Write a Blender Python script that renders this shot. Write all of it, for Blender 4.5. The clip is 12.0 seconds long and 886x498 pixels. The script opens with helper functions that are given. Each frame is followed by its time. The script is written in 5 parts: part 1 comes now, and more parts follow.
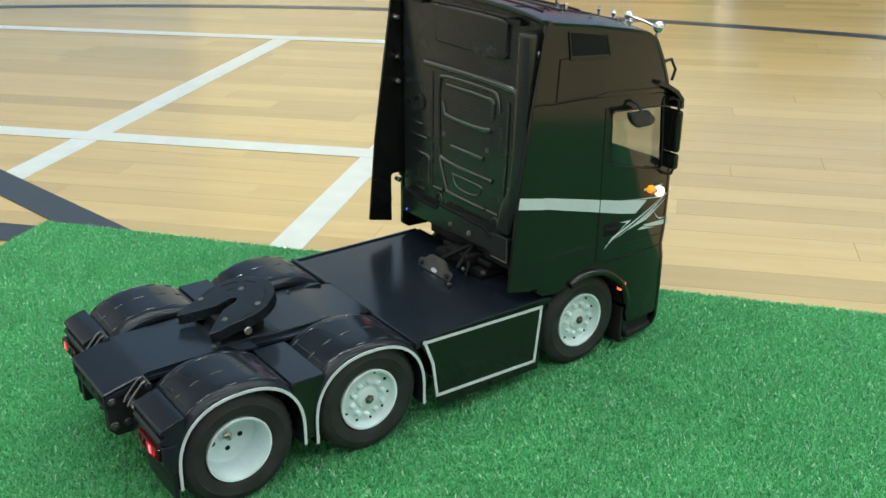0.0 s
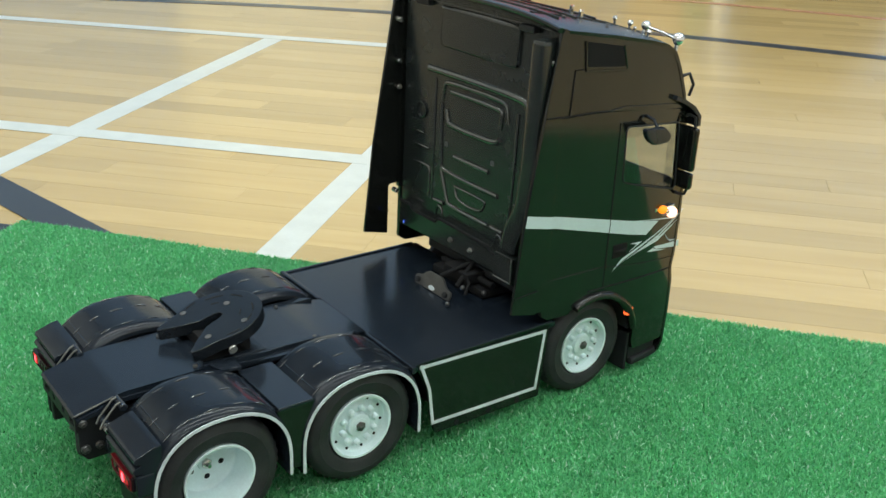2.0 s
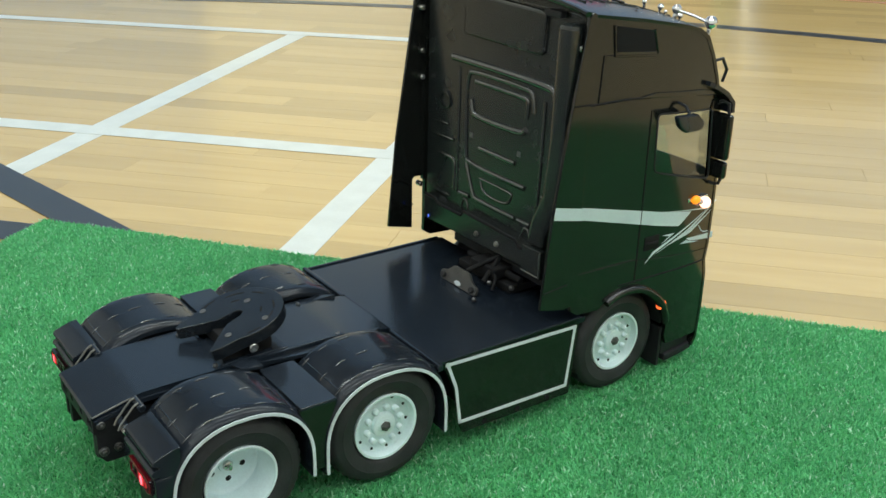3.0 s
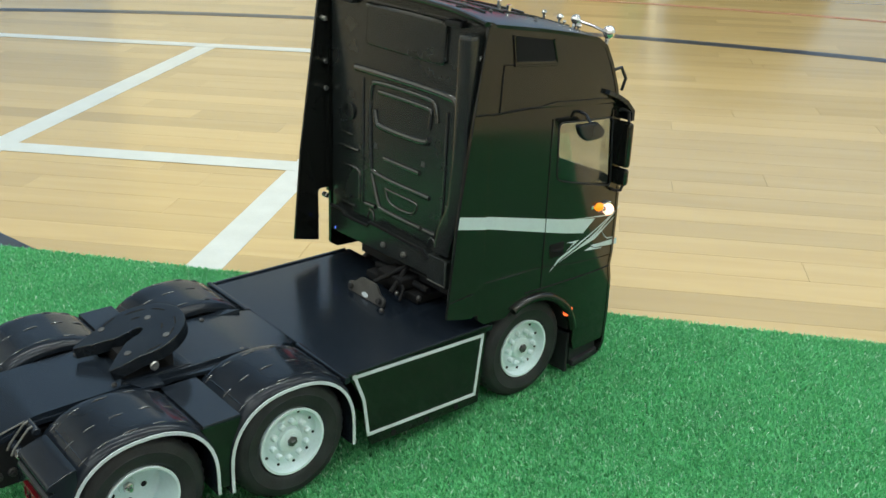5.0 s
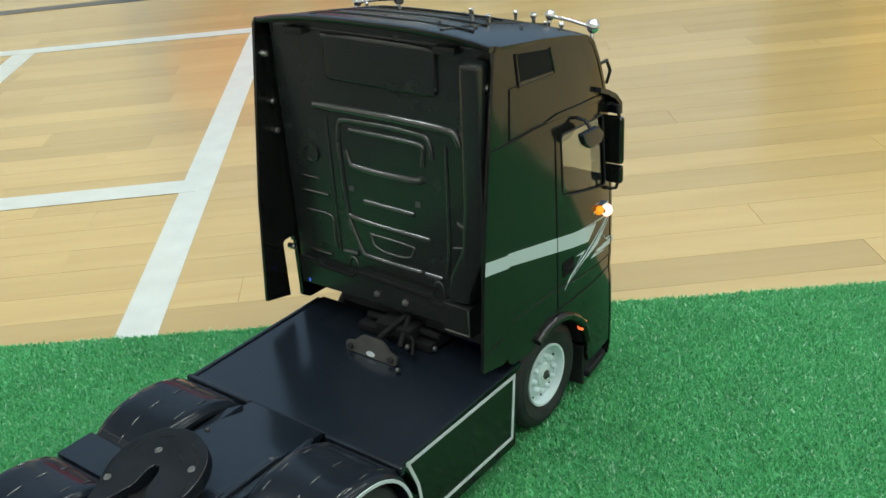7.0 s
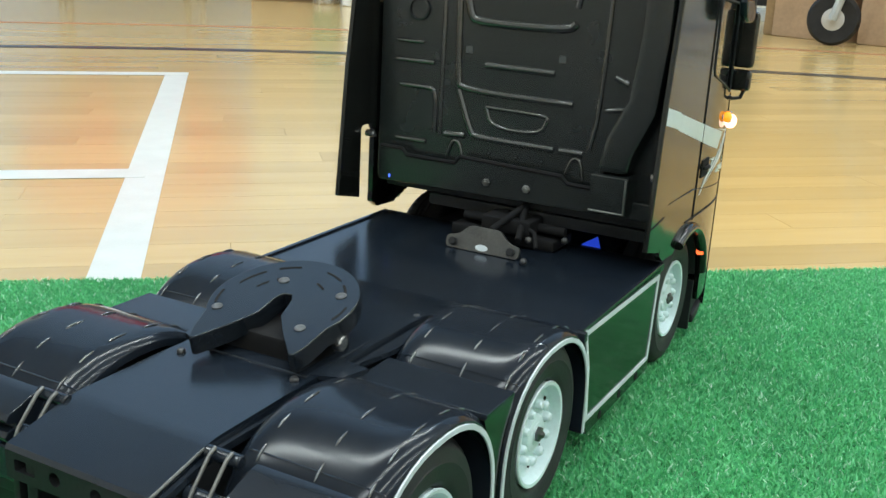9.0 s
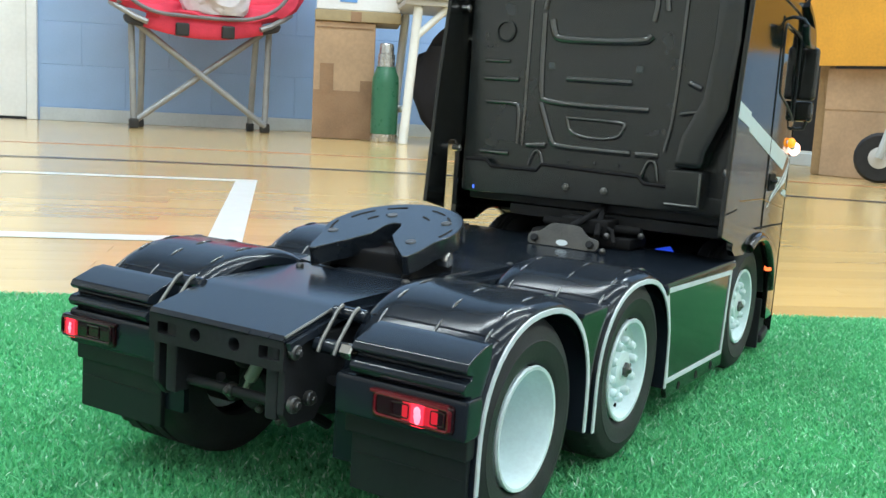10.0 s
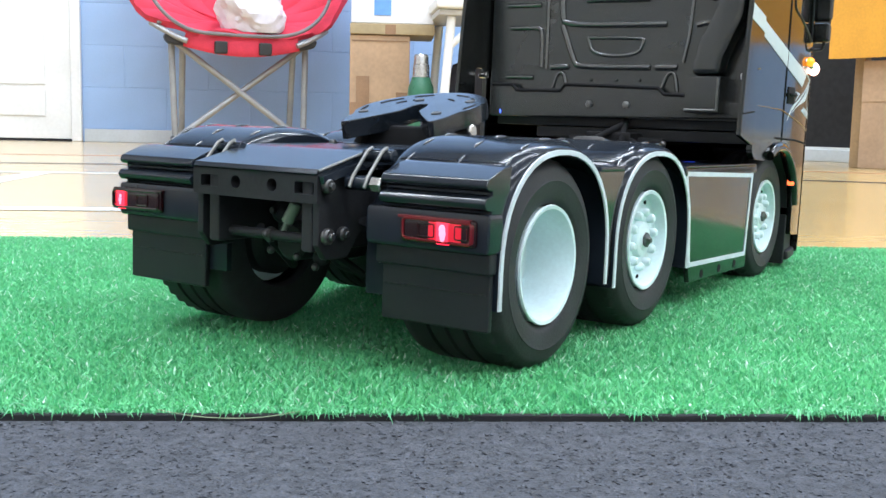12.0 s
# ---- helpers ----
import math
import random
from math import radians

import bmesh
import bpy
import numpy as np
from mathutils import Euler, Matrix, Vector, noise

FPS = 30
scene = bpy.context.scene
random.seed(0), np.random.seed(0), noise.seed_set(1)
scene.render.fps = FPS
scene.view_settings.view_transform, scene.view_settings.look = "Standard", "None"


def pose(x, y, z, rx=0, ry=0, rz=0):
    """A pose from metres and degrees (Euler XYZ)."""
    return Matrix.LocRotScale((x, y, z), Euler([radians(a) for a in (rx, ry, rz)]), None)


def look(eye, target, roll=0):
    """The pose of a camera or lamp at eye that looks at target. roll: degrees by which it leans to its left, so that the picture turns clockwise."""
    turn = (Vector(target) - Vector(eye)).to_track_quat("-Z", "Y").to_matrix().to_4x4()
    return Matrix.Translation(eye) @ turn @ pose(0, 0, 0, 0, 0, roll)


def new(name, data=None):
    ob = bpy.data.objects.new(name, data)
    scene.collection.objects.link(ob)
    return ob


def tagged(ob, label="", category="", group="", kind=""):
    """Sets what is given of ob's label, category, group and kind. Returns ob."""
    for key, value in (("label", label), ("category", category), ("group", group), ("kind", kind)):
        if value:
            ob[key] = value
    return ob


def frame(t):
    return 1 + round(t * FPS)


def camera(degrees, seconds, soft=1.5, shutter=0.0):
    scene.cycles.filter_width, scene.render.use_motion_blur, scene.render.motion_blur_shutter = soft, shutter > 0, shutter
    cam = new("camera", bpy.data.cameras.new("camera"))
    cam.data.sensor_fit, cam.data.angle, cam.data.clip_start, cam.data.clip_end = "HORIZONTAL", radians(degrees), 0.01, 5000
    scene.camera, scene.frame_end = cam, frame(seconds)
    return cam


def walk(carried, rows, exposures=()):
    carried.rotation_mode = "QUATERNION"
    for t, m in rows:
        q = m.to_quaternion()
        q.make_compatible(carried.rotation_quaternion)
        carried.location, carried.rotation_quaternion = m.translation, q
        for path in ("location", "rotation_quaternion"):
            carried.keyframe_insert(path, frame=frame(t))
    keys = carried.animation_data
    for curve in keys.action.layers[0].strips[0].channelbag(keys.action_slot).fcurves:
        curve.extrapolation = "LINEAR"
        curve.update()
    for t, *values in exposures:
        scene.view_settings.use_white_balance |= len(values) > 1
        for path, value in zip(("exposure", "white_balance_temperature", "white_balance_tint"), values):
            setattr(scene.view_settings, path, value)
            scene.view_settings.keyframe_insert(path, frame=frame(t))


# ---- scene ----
cam = camera(47.2, 12.0, soft=1.5)
PATH = [
    (0, (0.6831, -0.5800, 0.4628), (-0.0628, -0.0348, 0.0802), -0.50),
    (0.5, (0.6757, -0.5760, 0.4609), (-0.0651, -0.0262, 0.0750), -0.38),
    (1, (0.6670, -0.5718, 0.4572), (-0.0726, -0.0225, 0.0682), 0.06),
    (1.5, (0.6498, -0.5678, 0.4568), (-0.0844, -0.0052, 0.0768), 1.30),
    (2, (0.6341, -0.5619, 0.4527), (-0.1030, -0.0015, 0.0750), 1.69),
    (2.5, (0.6208, -0.5564, 0.4445), (-0.1328, -0.0178, 0.0677), 0.92),
    (2.7, (0.6179, -0.5530, 0.4431), (-0.1357, -0.0167, 0.0631), 0.60),
    (4.3, (0.6232, -0.5389, 0.4403), (-0.1124, 0.0239, 0.0633), 0.88),
    (4.5, (0.6236, -0.5403, 0.4414), (-0.1010, 0.0375, 0.0658), 0.89),
    (5, (0.6236, -0.5379, 0.4408), (-0.0839, 0.0642, 0.0708), 1.12),
    (5.5, (0.5986, -0.5482, 0.4386), (-0.1004, 0.0673, 0.0744), 1.57),
    (6, (0.5577, -0.5458, 0.4594), (-0.1258, 0.0827, 0.0882), -1.64),
    (6.5, (0.5161, -0.5492, 0.4944), (-0.1252, 0.1142, 0.1089), -3.57),
    (7, (0.4539, -0.5536, 0.4909), (-0.1123, 0.1439, 0.0516), -5.18),
    (7.2, (0.4175, -0.5523, 0.4821), (-0.1132, 0.1730, 0.0436), -4.74),
    (8.8, (0.2628, -0.6139, 0.2951), (-0.1651, 0.2298, -0.0292), 1.24),
    (9, (0.2567, -0.6230, 0.2745), (-0.1917, 0.2212, -0.0194), 2.12),
    (9.3, (0.2561, -0.6475, 0.2393), (-0.2240, 0.1932, -0.0110), 2.91),
    (9.5, (0.2584, -0.6592, 0.2240), (-0.2439, 0.1794, 0.0136), 2.34),
    (10, (0.2675, -0.6877, 0.1806), (-0.2395, 0.1623, 0.0373), 2.95),
    (10.5, (0.2729, -0.7051, 0.1559), (-0.2348, 0.1466, 0.0261), 2.39),
    (11, (0.2855, -0.7127, 0.1259), (-0.2465, 0.1271, 0.0177), 4.28),
    (11.5, (0.2938, -0.7096, 0.1118), (-0.2527, 0.1210, 0.0051), 3.04),
    (12, (0.2941, -0.7129, 0.1110), (-0.2489, 0.1181, -0.0092), 1.22),
]
EXPOSURES = [(0, 0.08, 6400, 9), (5.0, 0.06, 6450, 8), (6.2, -0.01, 6450, 8), (7.2, -0.06, 6400, 7), (8.8, 0.30, 6250, 8), (9.5, 0.47, 6050, 9), (10.5, 0.76, 5850, 11), (12, 0.95, 5800, 19)]
walk(cam, [(t, look(eye, target, roll)) for t, eye, target, roll in PATH], EXPOSURES)

# ---------------- world and lamps: an indoor sports hall under ceiling panels ----------------
world = bpy.data.worlds.new("hall_world")
scene.world = world
world.use_nodes = True
world.node_tree.nodes["Background"].inputs[0].default_value = (0.9, 0.95, 1.0, 1)
world.node_tree.nodes["Background"].inputs[1].default_value = 0.02

# the hall's own axes: WALL runs along the blue wall, ROOM points from it into the hall
P0 = Vector((-3.904, 2.457, 0))
WALL = Vector((0.7627, 0.6468, 0)).normalized()
ROOM = Vector((0.6468, -0.7627, 0)).normalized()
HALL = Matrix(((WALL.x, -ROOM.x, 0, P0.x), (WALL.y, -ROOM.y, 0, P0.y), (0, 0, 1, 0), (0, 0, 0, 1)))  # x along the wall, -y into the room
CEILING = 5.5
LAMPS = pose(-2.75, 1.92, 0, 0, 0, 60.9)  # rows of lamps run slantwise to the walls
LAMP_W = 50.0
for lx in (-3.4, -0.3, 2.8, 5.9):
    for ly, power in ((-1.0, 1.35), (-3.4, 1.0), (-5.8, 0.9), (-8.2, 0.85)):
        d = bpy.data.lights.new("ceiling_lamp", "AREA")
        d.shape, d.size, d.size_y, d.energy, d.color = "RECTANGLE", 2.9, 0.22, LAMP_W * power, (0.93, 1.0, 0.96)
        lamp = new("ceiling_lamp", d)
        lamp.matrix_world = LAMPS @ pose(lx, ly, CEILING - 0.06)

# ---------------- materials ----------------


def material(name, color, rough=0.5, metal=0.0, vary=0.08, scale=20.0, bump=0.0, coat=0.0, emit=None, power=0.0,
             island=0.0, rand=0.0, spec=0.5, fine=None, rough_vary=0.1, coat_rough=0.05):
    """A Principled surface with colour variation at two scales, uneven gloss and fine relief."""
    m = bpy.data.materials.new(name)
    m.use_nodes = True
    nt = m.node_tree
    n, l = nt.nodes, nt.links
    b = n["Principled BSDF"]
    b.inputs["Metallic"].default_value = metal
    b.inputs["Specular IOR Level"].default_value = spec
    b.inputs["Coat Weight"].default_value = coat
    b.inputs["Coat Roughness"].default_value = coat_rough
    tc = n.new("ShaderNodeTexCoord")
    big = n.new("ShaderNodeTexNoise")
    big.inputs["Scale"].default_value = scale
    big.inputs["Detail"].default_value = 4
    small = n.new("ShaderNodeTexNoise")
    small.inputs["Scale"].default_value = fine or scale * 14
    small.inputs["Detail"].default_value = 3
    l.new(tc.outputs["Object"], big.inputs["Vector"])
    l.new(tc.outputs["Object"], small.inputs["Vector"])
    add = n.new("ShaderNodeMath")
    add.operation = "MULTIPLY_ADD"
    l.new(small.outputs["Fac"], add.inputs[0])
    add.inputs[1].default_value = 0.5
    l.new(big.outputs["Fac"], add.inputs[2])
    fac = add.outputs[0]
    lo = tuple(max(0, c * (1 - vary * 2)) for c in color)
    hi = tuple(min(1, c * (1 + vary * 2)) for c in color)
    ramp = n.new("ShaderNodeValToRGB")
    ramp.color_ramp.elements[0].position, ramp.color_ramp.elements[1].position = 0.45, 1.05 if vary else 1.0
    ramp.color_ramp.elements[0].color, ramp.color_ramp.elements[1].color = (*lo, 1), (*hi, 1)
    l.new(fac, ramp.inputs[0])
    col = ramp.outputs[0]
    for amount, node, sock in ((island, "ShaderNodeNewGeometry", "Random Per Island"), (rand, "ShaderNodeObjectInfo", "Random")):
        if amount:
            src = n.new(node)
            mr = n.new("ShaderNodeMapRange")
            mr.inputs["To Min"].default_value, mr.inputs["To Max"].default_value = 1 - amount, 1 + amount
            l.new(src.outputs[sock], mr.inputs["Value"])
            mix = n.new("ShaderNodeVectorMath")
            mix.operation = "SCALE"
            l.new(col, mix.inputs[0])
            l.new(mr.outputs[0], mix.inputs["Scale"])
            col = mix.outputs[0]
    l.new(col, b.inputs["Base Color"])
    rr = n.new("ShaderNodeMapRange")
    rr.inputs["From Min"].default_value, rr.inputs["From Max"].default_value = 0.4, 1.1
    rr.inputs["To Min"].default_value, rr.inputs["To Max"].default_value = max(0.02, rough - rough_vary * rough), min(1, rough + rough_vary * rough * 2)
    l.new(fac, rr.inputs["Value"])
    l.new(rr.outputs[0], b.inputs["Roughness"])
    if bump:
        bp = n.new("ShaderNodeBump")
        bp.inputs["Strength"].default_value = bump
        bp.inputs["Distance"].default_value = 0.001
        l.new(small.outputs["Fac"], bp.inputs["Height"])
        l.new(bp.outputs[0], b.inputs["Normal"])
    if emit:
        b.inputs["Emission Color"].default_value = (*emit, 1)
        b.inputs["Emission Strength"].default_value = power
    return m


def glass_material(name, tint, rough=0.0, ior=1.45):
    m = bpy.data.materials.new(name)
    m.use_nodes = True
    b = m.node_tree.nodes["Principled BSDF"]
    b.inputs["Base Color"].default_value = (*tint, 1)
    b.inputs["Transmission Weight"].default_value = 1.0
    b.inputs["Roughness"].default_value = rough
    b.inputs["IOR"].default_value = ior
    return m


GLOSS = material("gloss_black_paint", (0.0105, 0.0118, 0.0108), 0.10, vary=0.08, scale=12, fine=60, coat=0.08, rough_vary=0.1)
SATIN = material("satin_black_plastic", (0.0135, 0.018, 0.0255), 0.16, vary=0.1, scale=12, fine=60, rough_vary=0.1, spec=0.42)
FENDER = material("black_mudguard_plastic", (0.0125, 0.0165, 0.0235), 0.15, vary=0.1, scale=12, fine=60, rough_vary=0.1, spec=0.25)
DECK = material("black_painted_plate", (0.0100, 0.0145, 0.0220), 0.19, vary=0.08, scale=10, fine=45, rough_vary=0.08, spec=0.48)
MATTE = material("matte_black_plastic", (0.0185, 0.0195, 0.022), 0.5, vary=0.2, scale=40, bump=0.08, spec=0.3)
BACKWALL = material("moulded_black_plastic", (0.0142, 0.0178, 0.0180), 0.26, vary=0.05, scale=12, fine=60, rough_vary=0.05, spec=0.85)
RIB = material("polished_black_rib", (0.020, 0.023, 0.022), 0.2, vary=0.05, scale=30, rough_vary=0.0, spec=1.0, coat=1.0, coat_rough=0.14)
COUPLING = material("scuffed_coupling_plate", (0.0095, 0.0125, 0.0170), 0.17, vary=0.12, scale=40, fine=200, rough_vary=0.15)
# glossy, and paler than the mudguard: bead highlights partly put into the base colour
BEAD_GLINT = material("highlit_black_bead", (0.028, 0.031, 0.036), 0.22, spec=1.0, coat=1.0, coat_rough=0.15)
ROOF = material("black_roof_paint", (0.0095, 0.0108, 0.0115), 0.22, vary=0.08, scale=12, fine=60)
BRACKET = material("dull_bracket_steel", (0.12, 0.12, 0.118), 0.38, metal=0.7, vary=0.15, scale=60)
SLOT = material("dark_grey_slot", (0.06, 0.068, 0.068), 0.35)
DARKSTEEL = material("dark_steel", (0.10, 0.10, 0.10), 0.35, metal=0.7, vary=0.2, scale=60)
FLAP = material("black_flap_rubber", (0.0135, 0.0155, 0.018), 0.4, vary=0.12, scale=30, spec=0.33)
RUBBER = material("tyre_rubber", (0.026, 0.0265, 0.029), 0.55, vary=0.2, scale=60, bump=0.15, spec=0.35)
RIM = material("white_wheel_paint", (0.68, 0.80, 0.83), 0.35, vary=0.05, scale=40)
TAPE = material("white_edge_tape", (0.62, 0.68, 0.72), 0.45, vary=0.06, scale=60)
DECAL = material("pale_grey_vinyl", (0.60, 0.70, 0.73), 0.3, vary=0.04, scale=30)
STEEL = material("bright_steel", (0.55, 0.54, 0.52), 0.25, metal=1.0, vary=0.1, scale=80)
CHROME = material("chrome", (0.85, 0.86, 0.88), 0.07, metal=1.0, vary=0.02, scale=60)
DULL = material("dull_grey_metal", (0.19, 0.19, 0.18), 0.42, metal=0.6, vary=0.2, scale=60, bump=0.1)
# near-black for holes and seams, and for shade put into hidden parts' colour
SHADE_BLACK = material("shade_black", (0.013, 0.013, 0.014), 0.7, spec=0.15)
GLASS = glass_material("smoked_glass", (0.66, 0.69, 0.67))
# lens red with the lamp's spill put in as faint emission
RED = material("red_lens_faint_glow", (0.075, 0.004, 0.007), 0.15, coat=0.3, emit=(1, 0.01, 0.03), power=0.02)
RED_LIT = material("red_lens_lit", (0.6, 0.03, 0.03), 0.2, emit=(1.0, 0.02, 0.05), power=1.3)
RED_CORE = material("red_lamp_core", (0.8, 0.3, 0.3), 0.2, emit=(1.0, 0.09, 0.14), power=2.2)
# weak emission that paints the glow spreading from the lit chamber
RED_GLOW = material("red_glow_halo", (0.4, 0.015, 0.02), 0.2, emit=(1.0, 0.01, 0.04), power=0.28)
# the same lens red, darkened where no lamp light shows
RED_DARK = material("red_lens_unlit", (0.016, 0.003, 0.004), 0.15, coat=0.15)
AMBER_LIT = material("amber_lens_lit", (0.8, 0.3, 0.02), 0.2, emit=(1.0, 0.27, 0.01), power=1.0)
ORANGE_LIT = material("orange_marker_lit", (0.8, 0.15, 0.03), 0.2, emit=(1.0, 0.13, 0.03), power=1.6)
BULB_LIT = material("warm_bulb_lit", (0.9, 0.7, 0.6), 0.2, emit=(1.0, 0.55, 0.38), power=2.2)
# emission that paints a blue reflection, no lamp of its own
BLUE_GLINT = material("blue_glint_glow", (0.1, 0.2, 0.9), 0.2, emit=(0.08, 0.16, 1.0), power=1.3)
# dim emission for the blue sheen painted under the cab
BLUE_SHEEN = material("blue_sheen_glow", (0.05, 0.1, 0.6), 0.3, emit=(0.03, 0.08, 0.8), power=0.45)
GREENISH = material("grey_green_damper", (0.16, 0.22, 0.16), 0.35, vary=0.1)


def grass_material():
    m = bpy.data.materials.new("artificial_grass")
    m.use_nodes = True
    n, l = m.node_tree.nodes, m.node_tree.links
    b = n["Principled BSDF"]
    b.inputs["Roughness"].default_value = 0.36
    b.inputs["Specular IOR Level"].default_value = 0.35
    geo = n.new("ShaderNodeNewGeometry")
    ramp = n.new("ShaderNodeValToRGB")
    e = ramp.color_ramp.elements
    e[0].position, e[0].color = 0.0, (0.100, 0.445, 0.205, 1)
    # near-white top of the ramp: glints painted into a few blades' colour
    e[1].position, e[1].color = 1.0, (0.85, 0.98, 0.90, 1)
    k = e.new(0.6)
    k.color = (0.205, 0.65, 0.29, 1)
    k2 = e.new(0.93)
    k2.color = (0.225, 0.71, 0.35, 1)
    l.new(geo.outputs["Random Per Island"], ramp.inputs[0])
    tc = n.new("ShaderNodeTexCoord")
    noi = n.new("ShaderNodeTexNoise")
    noi.inputs["Scale"].default_value = 14
    l.new(tc.outputs["Object"], noi.inputs["Vector"])
    mr = n.new("ShaderNodeMapRange")
    mr.inputs["From Min"].default_value, mr.inputs["From Max"].default_value = 0.3, 0.7
    mr.inputs["To Min"].default_value, mr.inputs["To Max"].default_value = 0.94, 1.06
    l.new(noi.outputs["Fac"], mr.inputs["Value"])
    sc = n.new("ShaderNodeVectorMath")
    sc.operation = "SCALE"
    l.new(ramp.outputs[0], sc.inputs[0])
    l.new(mr.outputs[0], sc.inputs["Scale"])
    l.new(sc.outputs[0], b.inputs["Base Color"])
    tr = n.new("ShaderNodeBsdfTranslucent")
    l.new(sc.outputs[0], tr.inputs["Color"])
    mix = n.new("ShaderNodeMixShader")
    mix.inputs[0].default_value = 0.35
    l.new(b.outputs[0], mix.inputs[1])
    l.new(tr.outputs[0], mix.inputs[2])
    l.new(mix.outputs[0], n["Material Output"].inputs["Surface"])
    return m


GRASS = grass_material()
BACKING = material("dark_green_backing", (0.03, 0.22, 0.07), 0.8, vary=0.2, scale=60)
# black for the shadow gap painted along the mat's near edge
EDGE_SHADE = material("mat_edge_shade", (0.01, 0.01, 0.012), 0.8, vary=0.2, scale=60)
THREAD = material("pale_green_thread", (0.35, 0.42, 0.25), 0.6)
CARPET = material("grey_felt_carpet", (0.070, 0.074, 0.084), 0.95, vary=0.18, scale=230, fine=900, bump=0.9, spec=0.1)
FELT = material("grey_felt_fibres", (0.074, 0.079, 0.090), 0.95, vary=0.12, scale=160, island=0.22, spec=0.1)


def maple_material():
    m = bpy.data.materials.new("varnished_maple")
    m.use_nodes = True
    n, l = m.node_tree.nodes, m.node_tree.links
    b = n["Principled BSDF"]
    tc = n.new("ShaderNodeTexCoord")
    mp = n.new("ShaderNodeMapping")
    mp.inputs["Scale"].default_value = (1.2, 12, 12)
    info = n.new("ShaderNodeObjectInfo")
    geo = n.new("ShaderNodeNewGeometry")
    both = n.new("ShaderNodeMath")
    both.operation = "ADD"
    l.new(info.outputs["Random"], both.inputs[0])
    l.new(geo.outputs["Random Per Island"], both.inputs[1])
    fr = n.new("ShaderNodeMath")
    fr.operation = "FRACT"
    l.new(both.outputs[0], fr.inputs[0])
    shift = n.new("ShaderNodeVectorMath")
    shift.operation = "MULTIPLY_ADD"
    l.new(tc.outputs["Object"], mp.inputs["Vector"])
    l.new(fr.outputs[0], shift.inputs[0])
    shift.inputs[1].default_value = (37, 53, 11)
    l.new(mp.outputs[0], shift.inputs[2])
    grain = n.new("ShaderNodeTexNoise")
    grain.inputs["Scale"].default_value = 3.0
    grain.inputs["Detail"].default_value = 6
    grain.inputs["Distortion"].default_value = 0.6
    l.new(shift.outputs[0], grain.inputs["Vector"])
    ramp = n.new("ShaderNodeValToRGB")
    e = ramp.color_ramp.elements
    e[0].position, e[0].color = 0.2, (0.51, 0.35, 0.138, 1)
    e[1].position, e[1].color = 0.8, (0.585, 0.42, 0.182, 1)
    l.new(grain.outputs["Fac"], ramp.inputs[0])
    tone = n.new("ShaderNodeMapRange")
    tone.inputs["To Min"].default_value, tone.inputs["To Max"].default_value = 0.86, 1.08
    l.new(fr.outputs[0], tone.inputs["Value"])
    sc = n.new("ShaderNodeVectorMath")
    sc.operation = "SCALE"
    l.new(ramp.outputs[0], sc.inputs[0])
    l.new(tone.outputs[0], sc.inputs["Scale"])
    # short dark mineral streaks here and there
    mp2 = n.new("ShaderNodeMapping")
    mp2.inputs["Scale"].default_value = (5, 60, 5)
    l.new(tc.outputs["Object"], mp2.inputs["Vector"])
    st = n.new("ShaderNodeTexNoise")
    st.inputs["Scale"].default_value = 1.3
    st.inputs["Detail"].default_value = 2
    l.new(mp2.outputs[0], st.inputs["Vector"])
    sr = n.new("ShaderNodeValToRGB")
    sr.color_ramp.elements[0].position, sr.color_ramp.elements[0].color = 0.70, (1, 1, 1, 1)
    sr.color_ramp.elements[1].position, sr.color_ramp.elements[1].color = 0.80, (0.55, 0.45, 0.35, 1)
    l.new(st.outputs["Fac"], sr.inputs[0])
    mul = n.new("ShaderNodeVectorMath")
    mul.operation = "MULTIPLY"
    l.new(sc.outputs[0], mul.inputs[0])
    l.new(sr.outputs[0], mul.inputs[1])
    l.new(mul.outputs[0], b.inputs["Base Color"])
    b.inputs["Roughness"].default_value = 0.22
    b.inputs["Coat Weight"].default_value = 0.3
    b.inputs["Coat Roughness"].default_value = 0.12
    return m


MAPLE = maple_material()
LINE_WHITE = material("white_court_paint", (0.62, 0.64, 0.61), 0.3, vary=0.04, scale=30, coat=0.2)
LINE_BLACK = material("black_court_paint", (0.03, 0.032, 0.036), 0.3, vary=0.15, scale=30, coat=0.2)
LINE_RED = material("red_court_paint", (0.42, 0.19, 0.10), 0.35, vary=0.1, scale=30)
BLUE_WALL = material("pale_blue_wall_paint", (0.31, 0.46, 0.72), 0.45, vary=0.05, scale=3, fine=160, bump=0.35)
MORTAR = material("painted_mortar", (0.30, 0.45, 0.71), 0.6, vary=0.05, scale=6, bump=0.3)
WHITE = material("white_gloss_paint", (0.78, 0.80, 0.80), 0.4, vary=0.04, scale=4)
BASE = material("pale_grey_baseboard", (0.52, 0.57, 0.60), 0.4, vary=0.06, scale=6)
PLASTER = material("off_white_plaster", (0.70, 0.70, 0.68), 0.7, vary=0.05, scale=2, bump=0.1)
CEIL = material("grey_ceiling_panels", (0.34, 0.34, 0.35), 0.8, vary=0.05, scale=2)
RED_FABRIC = material("red_quilted_fabric", (0.60, 0.05, 0.085), 0.75, vary=0.12, scale=12, fine=300, bump=0.4, spec=0.2)
GREY_PIPING = material("grey_webbing", (0.17, 0.16, 0.17), 0.8, vary=0.1)
GREY_TUBE = material("grey_powder_coat", (0.30, 0.31, 0.32), 0.38, metal=0.35, vary=0.08)
JOINT = material("black_joint_plastic", (0.015, 0.015, 0.016), 0.45)
